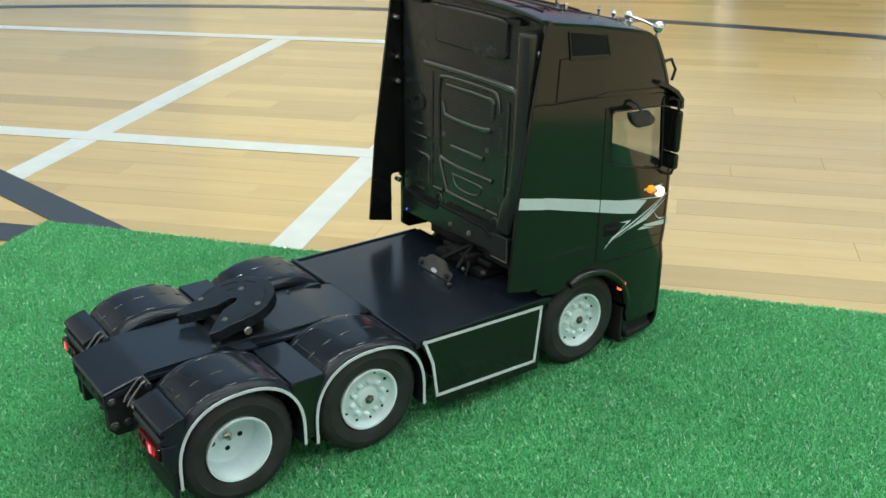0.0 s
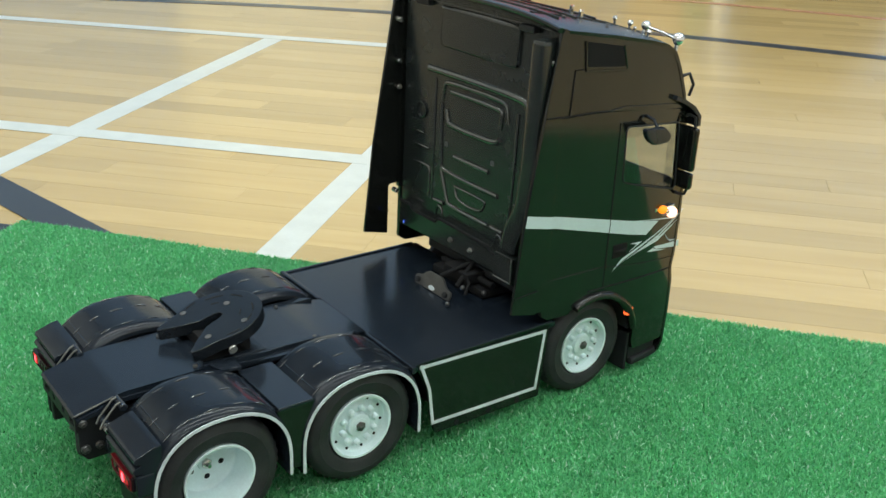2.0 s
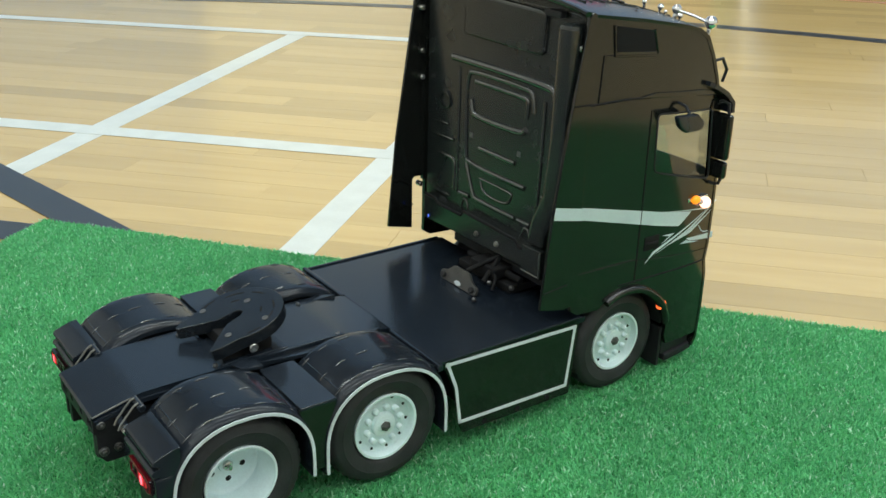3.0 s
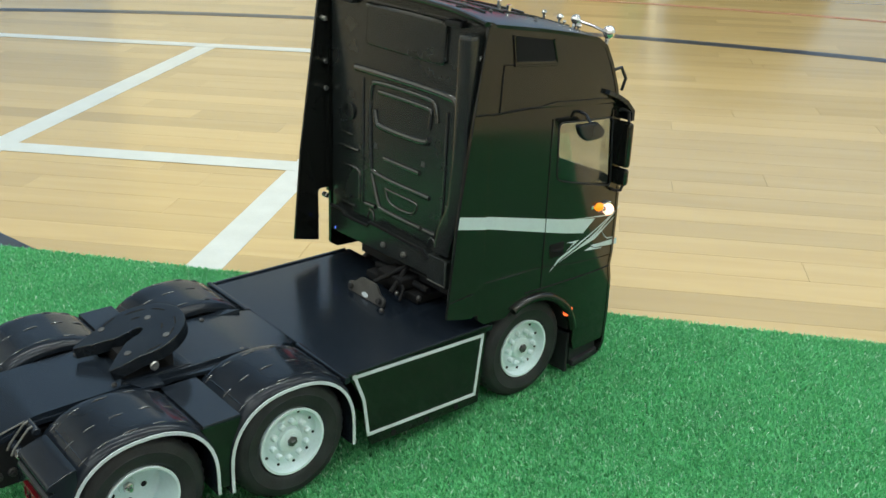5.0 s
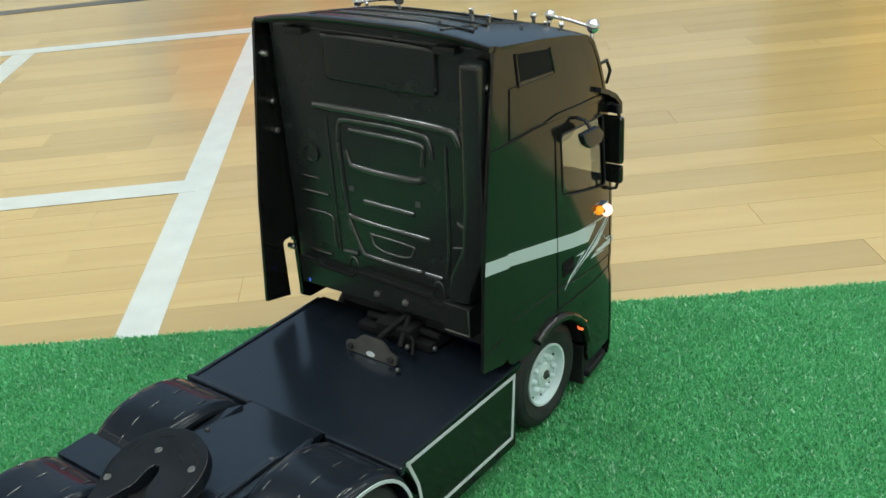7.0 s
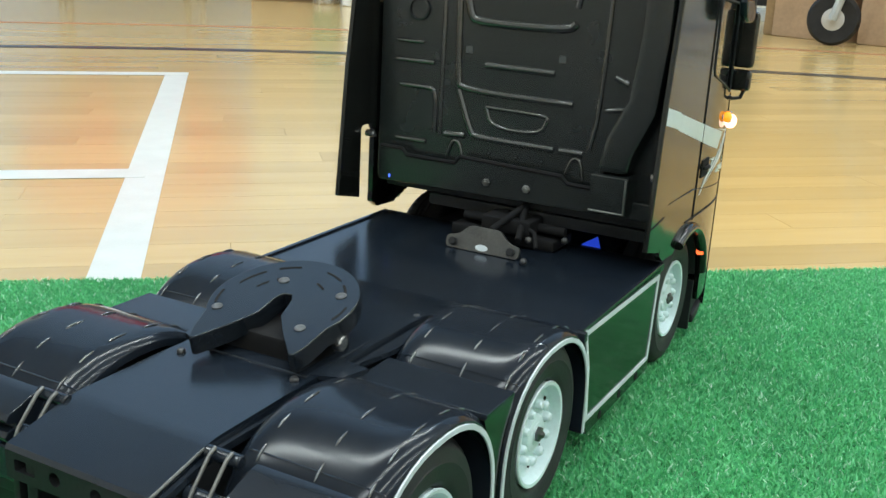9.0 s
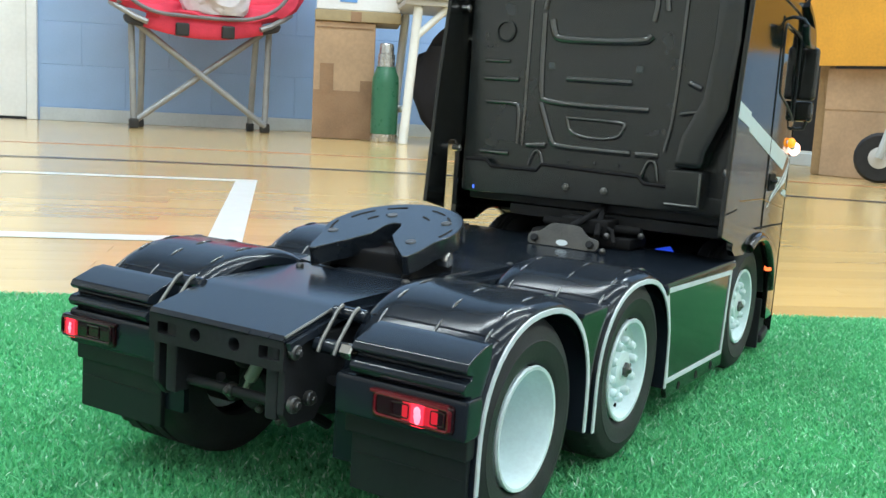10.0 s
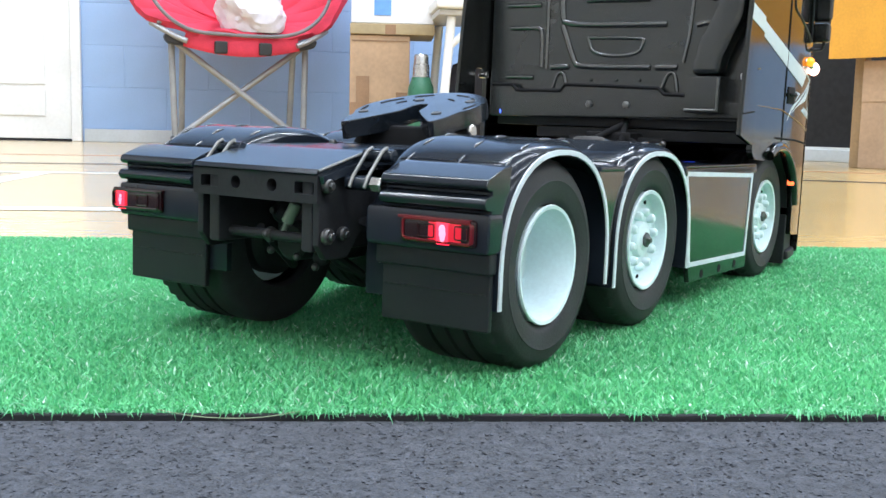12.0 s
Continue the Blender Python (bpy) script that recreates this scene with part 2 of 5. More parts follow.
BAG = material("white_plastic_bag", (0.60, 0.57, 0.62), 0.3, vary=0.05, scale=25, fine=60, bump=1.0)
CARD = material("brown_cardboard", (0.43, 0.295, 0.185), 0.8, vary=0.1, scale=5, fine=90, bump=0.15)
CARD_TAPE = material("brown_packing_tape", (0.27, 0.165, 0.095), 0.22, vary=0.1, scale=12, bump=0.1)
CARD_TAN = material("tan_cardboard", (0.35, 0.28, 0.165), 0.8, vary=0.1, scale=5)
LABEL_BLUE = material("blue_printed_label", (0.14, 0.33, 0.75), 0.5)
BOX_WHITE = material("white_coated_card", (0.72, 0.73, 0.76), 0.5, vary=0.04, scale=6)
FLASK = material("green_hammered_enamel", (0.035, 0.15, 0.085), 0.28, vary=0.04, scale=40, fine=220, bump=0.1)
FABRIC_DARK = material("black_bag_fabric", (0.018, 0.018, 0.024), 0.8, vary=0.2, scale=20, bump=0.3)
ORANGE_CLOTH = material("orange_yellow_cloth", (0.66, 0.33, 0.035), 0.7, vary=0.08, scale=5, fine=120, bump=0.2)
PLYBROWN = material("brown_board", (0.30, 0.20, 0.10), 0.7, vary=0.12, scale=6)
TABLE_GREY = material("grey_table_plastic", (0.50, 0.50, 0.50), 0.5, vary=0.05)
GREY_PLASTIC = material("light_grey_tube", (0.42, 0.46, 0.48), 0.4)

# ---------------- building helpers ----------------


def weigh_normals(me, limit):
    """Smooth shading in which large flat faces keep their own direction."""
    polys = me.polygons
    touching = [[] for _ in me.vertices]
    for p in polys:
        for v in p.vertices:
            touching[v].append(p.index)
    nor = [p.normal.copy() for p in polys]
    area = [p.area for p in polys]
    out = []
    for p in polys:
        n0 = nor[p.index]
        for v in p.vertices:
            s = Vector()
            for q in touching[v]:
                if nor[q].dot(n0) > limit:
                    s += nor[q] * area[q]
            out.append(s.normalized() if s.length > 1e-14 else n0)
    me.normals_split_custom_set(out)


def link(name, bm, mat, parent=None, label="", smooth=40):
    me = bpy.data.meshes.new(name)
    bmesh.ops.recalc_face_normals(bm, faces=bm.faces)
    bm.to_mesh(me)
    bm.free()
    me.materials.append(mat)
    if smooth:
        me.polygons.foreach_set("use_smooth", [True] * len(me.polygons))
        if len(me.polygons) < 6000:
            weigh_normals(me, math.cos(radians(smooth)))
        else:
            me.set_sharp_from_angle(angle=radians(smooth))
    ob = new(name, me)
    if parent:
        ob.parent = parent
    if label:
        ob["label"] = label
    return ob


def part(name, bm, mat, parent, label="", smooth=40):
    """One mesh under a thing or a part."""
    return link(name, bm, mat, parent, label, smooth)


U = 0.1  # the truck is drawn in decimetres


def tpart(name, bm, mat, parent, label="", smooth=40):
    bm.transform(Matrix.Scale(U, 4))
    return link(name, bm, mat, parent, label, smooth)


def empty(name, label, category, m=None, group="", kind=""):
    ob = new(name)
    ob.empty_display_size = 0.05
    if m is not None:
        ob.matrix_world = m
    return tagged(ob, label, category, group, kind)


def box(x0, x1, y0, y1, z0, z1, b=0.0, seg=2):
    bm = bmesh.new()
    bmesh.ops.create_cube(bm, size=1)
    bm.transform(Matrix.Translation(((x0 + x1) / 2, (y0 + y1) / 2, (z0 + z1) / 2)) @ Matrix.Diagonal((x1 - x0, y1 - y0, z1 - z0, 1)))
    if b:
        bmesh.ops.bevel(bm, geom=bm.edges[:], offset=b, segments=seg, affect="EDGES", profile=0.5)
    return bm


def joined(*bms):
    out = bmesh.new()
    for bm in bms:
        me = bpy.data.meshes.new("tmp")
        bm.to_mesh(me)
        bm.free()
        out.from_mesh(me)
        bpy.data.meshes.remove(me)
    return out


def prism(pts, a, b, axis="x", bevel=0.0, holes=()):
    """A plate with that outline (and holes), from a to b along the axis. Outline in (y, z), (x, z) or (x, y)."""
    bm = bmesh.new()

    def v(p, d):
        return {"x": (d, p[0], p[1]), "y": (p[0], d, p[1]), "z": (p[0], p[1], d)}[axis]

    edges = []
    for loop in (pts, *holes):
        vs = [bm.verts.new(v(p, a)) for p in loop]
        edges += [bm.edges.new((vs[i], vs[(i + 1) % len(vs)])) for i in range(len(vs))]
    if holes:
        bmesh.ops.triangle_fill(bm, edges=edges, use_beauty=True)
    else:
        bmesh.ops.contextual_create(bm, geom=edges)
    ext = bmesh.ops.extrude_face_region(bm, geom=bm.faces[:])
    off = Vector(v((0, 0), b)) - Vector(v((0, 0), a))
    bmesh.ops.translate(bm, vec=off, verts=[g for g in ext["geom"] if isinstance(g, bmesh.types.BMVert)])
    bmesh.ops.recalc_face_normals(bm, faces=bm.faces)
    if bevel:
        sharp = [e for e in bm.edges if len(e.link_faces) == 2 and e.calc_face_angle(0) > 0.6]
        bmesh.ops.bevel(bm, geom=sharp, offset=bevel, segments=2, affect="EDGES", profile=0.5)
    return bm


def lathe(prof, n=32, at=(0, 0, 0), axis="x", ripple=None, caps=True):
    """Turns (radius, along) round the axis. ripple: a function of (ring, step) that changes the radius."""
    bm = bmesh.new()
    rings = []
    for k, (r, a) in enumerate(prof):
        ring = []
        for i in range(n):
            w = 2 * math.pi * i / n
            rr = r + (ripple(k, i) if ripple else 0)
            c, s = rr * math.cos(w), rr * math.sin(w)
            p = {"x": (a, c, s), "y": (c, a, s), "z": (c, s, a)}[axis]
            ring.append(bm.verts.new((p[0] + at[0], p[1] + at[1], p[2] + at[2])))
        rings.append(ring)
    for r0, r1 in zip(rings, rings[1:]):
        for i in range(n):
            bm.faces.new((r0[i], r0[(i + 1) % n], r1[(i + 1) % n], r1[i]))
    for ring, (r, _) in ((rings[0], prof[0]), (rings[-1], prof[-1])):
        if r > 1e-4 and caps:
            bm.faces.new(ring)
    bmesh.ops.remove_doubles(bm, verts=bm.verts, dist=1e-6)
    return bm


def rod(a, b, r, n=12, cap=0.0):
    """A round bar from a to b with softened ends."""
    a, b = Vector(a), Vector(b)
    length = (b - a).length
    c = min(cap or r * 0.2, length / 3)
    bm = lathe([(r - c, 0), (r, c), (r, length - c), (r - c, length)], n, axis="z")
    bm.transform(Matrix.Translation(a) @ (b - a).to_track_quat("Z", "Y").to_matrix().to_4x4())
    return bm


def tube(pts, r, n=8, flat=1.0, closed=False):
    """A round bar bent along points. flat squashes it along its second axis."""
    pts = [Vector(p) for p in pts]
    bm = bmesh.new()
    rings, prev = [], None
    m = len(pts)
    for i, p in enumerate(pts):
        if closed:
            d = pts[(i + 1) % m] - pts[i - 1]
        else:
            d = pts[min(i + 1, m - 1)] - pts[max(i - 1, 0)]
        d.normalize()
        if prev is None:
            ref = Vector((0, 0, 1)) if abs(d.z) < 0.9 else Vector((1, 0, 0))
            u = d.cross(ref).normalized()
        else:
            u = (prev - d * prev.dot(d)).normalized()
        prev = u
        w = d.cross(u)
        rad = r[i] if isinstance(r, list) else r
        rings.append([bm.verts.new(p + rad * (math.cos(2 * math.pi * k / n) * u + flat * math.sin(2 * math.pi * k / n) * w)) for k in range(n)])
    pairs = list(zip(rings, rings[1:])) + ([(rings[-1], rings[0])] if closed else [])
    for r0, r1 in pairs:
        for k in range(n):
            bm.faces.new((r0[k], r0[(k + 1) % n], r1[(k + 1) % n], r1[k]))
    if not closed:
        bm.faces.new(rings[0])
        bm.faces.new(rings[-1])
    return bm


def band(path, thick, x0, x1, bevel=0.0):
    """A bent sheet: a path in (y, z) with a thickness towards its inside, from x0 to x1."""
    bm = bmesh.new()
    m = len(path)
    inner = []
    for i, (y, z) in enumerate(path):
        a, c = path[max(i - 1, 0)], path[min(i + 1, m - 1)]
        dy, dz = c[0] - a[0], c[1] - a[1]
        q = math.hypot(dy, dz)
        inner.append((y + dz / q * thick, z - dy / q * thick))
    rows = [[bm.verts.new((x, y, z)) for y, z in some] for x in (x0, x1) for some in (path, inner)]
    for i in range(m - 1):
        bm.faces.new((rows[0][i], rows[0][i + 1], rows[2][i + 1], rows[2][i]))
        bm.faces.new((rows[1][i], rows[3][i], rows[3][i + 1], rows[1][i + 1]))
        bm.faces.new((rows[0][i], rows[1][i], rows[1][i + 1], rows[0][i + 1]))
        bm.faces.new((rows[2][i], rows[2][i + 1], rows[3][i + 1], rows[3][i]))
    bm.faces.new((rows[0][0], rows[2][0], rows[3][0], rows[1][0]))
    bm.faces.new((rows[0][-1], rows[1][-1], rows[3][-1], rows[2][-1]))
    bmesh.ops.recalc_face_normals(bm, faces=bm.faces)
    return bm


def ball(at, r, n=16, squash=(1, 1, 1)):
    bm = bmesh.new()
    bmesh.ops.create_uvsphere(bm, u_segments=n, v_segments=n // 2 + 2, radius=r)
    bm.transform(Matrix.Translation(at) @ Matrix.Diagonal((*squash, 1)))
    return bm


def eased(pts, n=2):
    """An open path with its corners cut n times."""
    for _ in range(n):
        out = [pts[0]]
        for a, b in zip(pts, pts[1:]):
            out += [tuple(0.75 * p + 0.25 * q for p, q in zip(a, b)), tuple(0.25 * p + 0.75 * q for p, q in zip(a, b))]
        pts = out + [pts[-1]]
    return pts


def smooth_loop(pts, radius, seg=4):
    """A closed outline with its corners rounded."""
    out = []
    m = len(pts)
    for i, p in enumerate(pts):
        p, a, c = Vector(p), Vector(pts[i - 1]), Vector(pts[(i + 1) % m])
        ra = min(radius, (a - p).length * 0.45)
        rc = min(radius, (c - p).length * 0.45)
        s, e = p + (a - p).normalized() * ra, p + (c - p).normalized() * rc
        for k in range(seg + 1):
            t = k / seg
            out.append(tuple((1 - t) ** 2 * s + 2 * t * (1 - t) * p + t * t * e))
    return out

# ---------------- the hall ----------------


def hall_box(name, x0, x1, y0, y1, z0, z1, mat, b=0.0, parent=None, label="", category="", kind="structure"):
    ob = link(name, box(x0, x1, y0, y1, z0, z1, b), mat, parent, label)
    if not parent:
        ob.matrix_world = HALL
        tagged(ob, label, category, kind=kind)
    return ob


ceiling = hall_box("ceiling", -5.2, 9.2, -10.2, 0.4, CEILING, CEILING + 0.2, CEIL, label="grey panelled ceiling of a sports hall", category="ceiling")
hall_box("wall_south", -5.2, 9.2, -10.4, -10.2, 0, CEILING, PLASTER, label="plain off-white hall wall", category="wall")
hall_box("wall_west", -5.4, -5.2, -10.2, 0.4, 0, CEILING, PLASTER, label="plain off-white hall wall", category="wall")
hall_box("wall_east", 9.2, 9.4, -10.2, 0.4, 0, CEILING, PLASTER, label="plain off-white hall wall", category="wall")
wall = hall_box("wall_north", 0.02, 9.2, 0.0022, 0.25, 0, CEILING, MORTAR, label="pale blue painted concrete block wall with mortar joints", category="wall")
hall_box("wall_north_2", -5.2, -1.18, 0.012, 0.25, 0, CEILING, MORTAR, label="pale blue painted block wall beside the door", category="wall")
hall_box("wall_north_3", -1.18, 0.02, 0.012, 0.25, 2.12, CEILING, MORTAR, label="pale blue painted wall over the door", category="wall")
hall_box("baseboard", 0.03, 9.2, -0.012, 0.0, 0, 0.062, BASE, 0.003, label="pale grey painted baseboard along the blue wall", category="baseboard")
door = empty("door_1", "closed white painted door in a white frame", "door", HALL, kind="structure")
part("door_leaf", box(-1.13, -0.032, 0.0, 0.04, 0.012, 2.03, 0.003), WHITE, door)
part("door_panel", box(-0.98, -0.15, -0.006, 0.0002, 0.12, 0.24, 0.003), WHITE, door)
part("door_panel", box(-0.98, -0.15, -0.006, 0.0002, 0.27, 1.0, 0.003), WHITE, door)
part("door_frame", joined(box(-0.028, 0.02, -0.022, 0.2, 0, 2.12, 0.006), box(-1.18, -1.134, -0.022, 0.2, 0, 2.12, 0.006), box(-1.133, -0.029, -0.022, 0.2, 2.036, 2.12, 0.006)), WHITE, door)

# sheet under everything, then painted lines on the boards
base = link("floor", box(-5.2, 9.2, -10.2, 0.02, -0.05, -0.004), MAPLE)
base.matrix_world = HALL
tagged(base, "varnished maple strip floor of a sports hall", "floor", kind="structure")


def painted(name, pts, mat, label, z=0.0006):
    ob = link(name, prism(pts, z - 0.0004, z, "z"), mat)
    return tagged(ob, label, "floor marking", kind="structure")


def stripe(name, a, b, width, mat, label, z=0.0006):
    a, b = Vector(a), Vector(b)
    s = Vector((-(b - a).y, (b - a).x)).normalized() * width / 2
    return painted(name, [tuple(a - s), tuple(b - s), tuple(b + s), tuple(a + s)], mat, label, z)


def arc_stripe(name, centre, radius, w0, w1, width, mat, label, z=0.0008, n=64):
    path = [(centre[0] + r * math.cos(w), centre[1] + r * math.sin(w)) for r, ws in ((radius - width / 2, (w0, w1)), (radius + width / 2, (w1, w0)))
            for w in np.linspace(ws[0], ws[1], n)]
    ob = link(name, prism(path, z - 0.0004, z, "z"), mat)
    return tagged(ob, label, "floor marking", kind="structure")


stripe("court_line_diagonal", (-0.55, -0.577), (-1.534, 0.581), 0.046, LINE_WHITE, "white painted court line crossing two others")
stripe("court_line_diagonal_near", (-0.208, -0.221), (-1.147, 0.884), 0.043, LINE_WHITE, "white painted court line running under the green mat")
stripe("court_line_far", (-2.976, -0.670), (-1.130, 0.898), 0.042, LINE_WHITE, "white painted court line at the far side", z=0.0010)
stripe("court_line_middle", (-2.036, -1.004), (-0.5885, 0.2265), 0.044, LINE_WHITE, "white painted court line between two others", z=0.0010)
arc_stripe("court_arc_black", (1.043, -2.174), 4.201, radians(72), radians(170), 0.05, LINE_BLACK, "black painted court arc")
arc_stripe("court_arc_red", (1.043, -2.174), 4.82, radians(72), radians(170), 0.03, LINE_RED, "thin red painted court arc")
stripe("court_line_black", (-0.94, -0.300), (-0.42, -0.207), 0.052, LINE_BLACK, "black painted court line by the mat", z=0.0014)
stripe("court_line_black_cross", (-0.80, -0.497), (-0.46, -0.209), 0.052, LINE_BLACK, "black painted court line partly under the mat", z=0.0018)

# ---------------- mat and carpet ----------------
MU = Vector((0.798, 0.603, 0)).normalized()   # along the mat
MV = Vector((0.603, -0.798, 0)).normalized()  # across it, towards its near edge
MO = Vector((-0.579, -0.278, 0))        # its far corner
MLEN, MWID = 1.5, 0.522
MAT_FRAME = Matrix(((MU.x, -MV.x, 0, MO.x), (MU.y, -MV.y, 0, MO.y), (0, 0, 1, 0.005), (0, 0, 0, 1)))  # pile side 5 mm over the boards
mat = empty("grass_mat", "bright green artificial grass mat with a frayed edge and shade painted along it", "mat", MAT_FRAME)
part("backing", box(0, MLEN, -MWID, 0, -0.0045, 0.0032, 0.0006), BACKING, mat, "dark green woven backing")
# black strip that stands in for the shadow between mat and carpet
part("edge", box(0, MLEN, -MWID - 0.0035, -MWID - 0.0002, -0.0045, 0.0046, 0.0008), EDGE_SHADE, mat, "black strip painting the shade under the cut edge")


def blades(count, x0, x1, y0, y1, seed, tall=(0.0026, 0.0052), wide=0.00115, edge=False, surface=None, owner=None, root=0.0028, flop=(0.1, 1.1), label="dense short green plastic grass blades"):
    """Bent grass blades, each a strip of two quads."""
    g = np.random.default_rng(seed)
    px, py = g.uniform(x0, x1, count), g.uniform(y0, y1, count)
    h = g.uniform(*tall, count)
    a = g.uniform(0, 2 * np.pi, count)
    lean = g.uniform(*flop, count) * h
    if edge:
        la = -np.pi / 2 + g.normal(0, 0.8, count)
        lean = g.uniform(0.3, 1.2, count) * h
    else:
        la = g.uniform(0, 2 * np.pi, count)
    w = g.uniform(0.6, 1.3, count) * wide / 2
    dx, dy = np.cos(a) * w, np.sin(a) * w
    ox, oy = np.cos(la) * lean, np.sin(la) * lean
    z0 = 0.0044 if edge else root
    v = np.empty((count, 5, 3))
    v[:, 0] = np.stack([px - dx, py - dy, np.full(count, z0)], 1)
    v[:, 1] = np.stack([px + dx, py + dy, np.full(count, z0)], 1)
    v[:, 2] = np.stack([px + dx * 0.9 + ox * 0.35, py + dy * 0.9 + oy * 0.35, z0 + h * (0.4 if edge else 0.62)], 1)
    v[:, 3] = np.stack([px - dx * 0.9 + ox * 0.35, py - dy * 0.9 + oy * 0.35, z0 + h * (0.4 if edge else 0.62)], 1)
    v[:, 4] = np.stack([px + ox, py + oy, z0 + h * (0.97 if not edge else g.uniform(-0.45, 0.6, count))], 1)
    me = bpy.data.meshes.new("grass")
    me.vertices.add(count * 5)
    me.vertices.foreach_set("co", v.ravel())
    k = np.arange(count)[:, None] * 5
    loops = (k + np.array([[0, 1, 2, 3, 3, 2, 4]])).ravel()
    me.loops.add(count * 7)
    me.loops.foreach_set("vertex_index", loops.astype(np.int32))
    starts = (np.arange(count)[:, None] * 7 + np.array([[0, 4]])).ravel()
    me.polygons.add(count * 2)
    me.polygons.foreach_set("loop_start", starts.astype(np.int32))
    me.update(calc_edges=True)
    me.materials.append(surface or GRASS)
    ob = new("grass", me)
    ob.parent = owner or mat
    tagged(ob, label, kind="stuff")
    return ob


blades(470000, 0.0, 1.12, -MWID, 0.0, 3)
blades(90000, 1.12, MLEN, -MWID, 0.0, 4)
blades(5000, 0.0, 1.2, -MWID - 0.001, -MWID + 0.008, 5, tall=(0.002, 0.0048), wide=0.0009, edge=True)
tufts = random.Random(8)
for _ in range(150):
    x = tufts.uniform(0.02, 1.15)
    blades(tufts.randint(5, 45), x, x + tufts.uniform(0.006, 0.03), -MWID - 0.003, -MWID + 0.002, tufts.randint(0, 9999), tall=(0.002, 0.0058), wide=0.0008, edge=True)
for x, d in ((0.36, 0.05), (0.66, 0.04)):
    part("loose_thread", tube(eased([(x, -MWID - 0.002, 0.006), (x + d * 0.3, -MWID - 0.005, 0.004), (x + d * 0.7, -MWID - 0.006, 0.004), (x + d, -MWID - 0.003, 0.006)]), 0.00016, 5), THREAD, mat, "pale loose thread")

# the arm past the mat's left end is unseen, added to darken reflections
carpet = link("grey_carpet", prism([(-2.4, -2.2), (1.9, -2.2), (1.9, -MWID - 0.0038), (-0.012, -MWID - 0.0038), (-0.012, -0.12), (-2.4, -0.12)], -0.0042, 0.0024, "z"), CARPET)
carpet.matrix_world = MAT_FRAME
tagged(carpet, "mottled dark grey felt carpet beside the grass mat", "carpet")
blades(70000, 0.05, 1.15, -MWID - 0.28, -MWID - 0.0045, 6, tall=(0.0003, 0.0009), wide=0.0011, flop=(1.5, 4.0), surface=FELT, owner=carpet, root=0.0022, label="short grey felt fibres")

# ---------------- the model truck (x to its right, y ahead, decimetres) ----------------
truck = empty("model_truck", "black six-wheel model tractor truck with white wheels on the grass mat", "model truck", pose(0, 0, 0.0062, -0.5, 0.8))


def taper(bm):
    """The cab draws in towards its front corners."""
    for y in (0.3, 0.45, 0.6, 0.72, 0.82, 0.9):
        bmesh.ops.bisect_plane(bm, geom=bm.verts[:] + bm.edges[:] + bm.faces[:], plane_co=(0, y, 0), plane_no=(0, 1, 0))
    for v in bm.verts:
        k = max(0.0, (v.co.y - 0.3) / 0.65)
        v.co.x *= 1 - 0.075 * min(k, 1.1) ** 2
        v.co.y += 0.1 * k
    return bm


def both(name, make, mat, parent=None, label="", wide=1.0, shift=None):
    """A part on the right side and its mirror image on the left."""
    out = []
    for side in (1, -1):
        bm = make()
        if shift:
            bm.transform(Matrix.Diagonal((wide, 1, 1, 1)))
            taper(bm)
        if side < 0:
            bm.transform(Matrix.Diagonal((-1, 1, 1, 1)))
        if shift:
            bm.transform(Matrix.Translation(shift))
        out.append(tpart(name, bm, mat, parent or truck, label))
    return out


HUBZ = 0.475
ARCHZ = 0.49
TREAD = 84


def tyre(width):
    w = -width
    prof = [(0.245, -0.03), (0.262, -0.004), (0.285, 0.008), (0.335, 0.014), (0.350, 0.018), (0.356, 0.013), (0.392, 0.006), (0.408, -0.004),
            (0.434, -0.028), (0.442, -0.045), (0.442, -0.07)]
    grooves = 3
    span = (w + 0.07) - (-0.07)
    for g in range(grooves):
        c = -0.07 + span * (g + 1) / (grooves + 1)
        prof += [(0.442, c + 0.012), (0.428, c + 0.008), (0.428, c - 0.008), (0.442, c - 0.012)]
    prof += [(0.442, w + 0.07), (0.434, w + 0.028), (0.408, w), (0.335, w - 0.01), (0.262, w), (0.245, w + 0.03)]

    def ripple(k, i):
        return -0.013 if 7 < k < 11 and i % 2 else 0

    return lathe(prof, TREAD, ripple=ripple, caps=False)


def rim_plain():
    return lathe([(0.246, -0.32), (0.246, -0.015), (0.256, 0.0), (0.252, 0.008), (0.236, 0.006), (0.230, -0.012), (0.226, -0.05), (0.205, -0.062), (0.18, -0.058),
                  (0.165, -0.045), (0.115, -0.04), (0.098, -0.05), (0.092, -0.038), (0.088, -0.022), (0.078, -0.016), (0.0, -0.016)], 40)


def rim_dish():
    return lathe([(0.246, -0.40), (0.246, -0.015), (0.256, 0.0), (0.252, 0.010), (0.238, 0.008), (0.230, -0.012), (0.222, -0.10), (0.214, -0.215), (0.19, -0.235),
                  (0.06, -0.238), (0.055, -0.225), (0.0, -0.225)], 40)


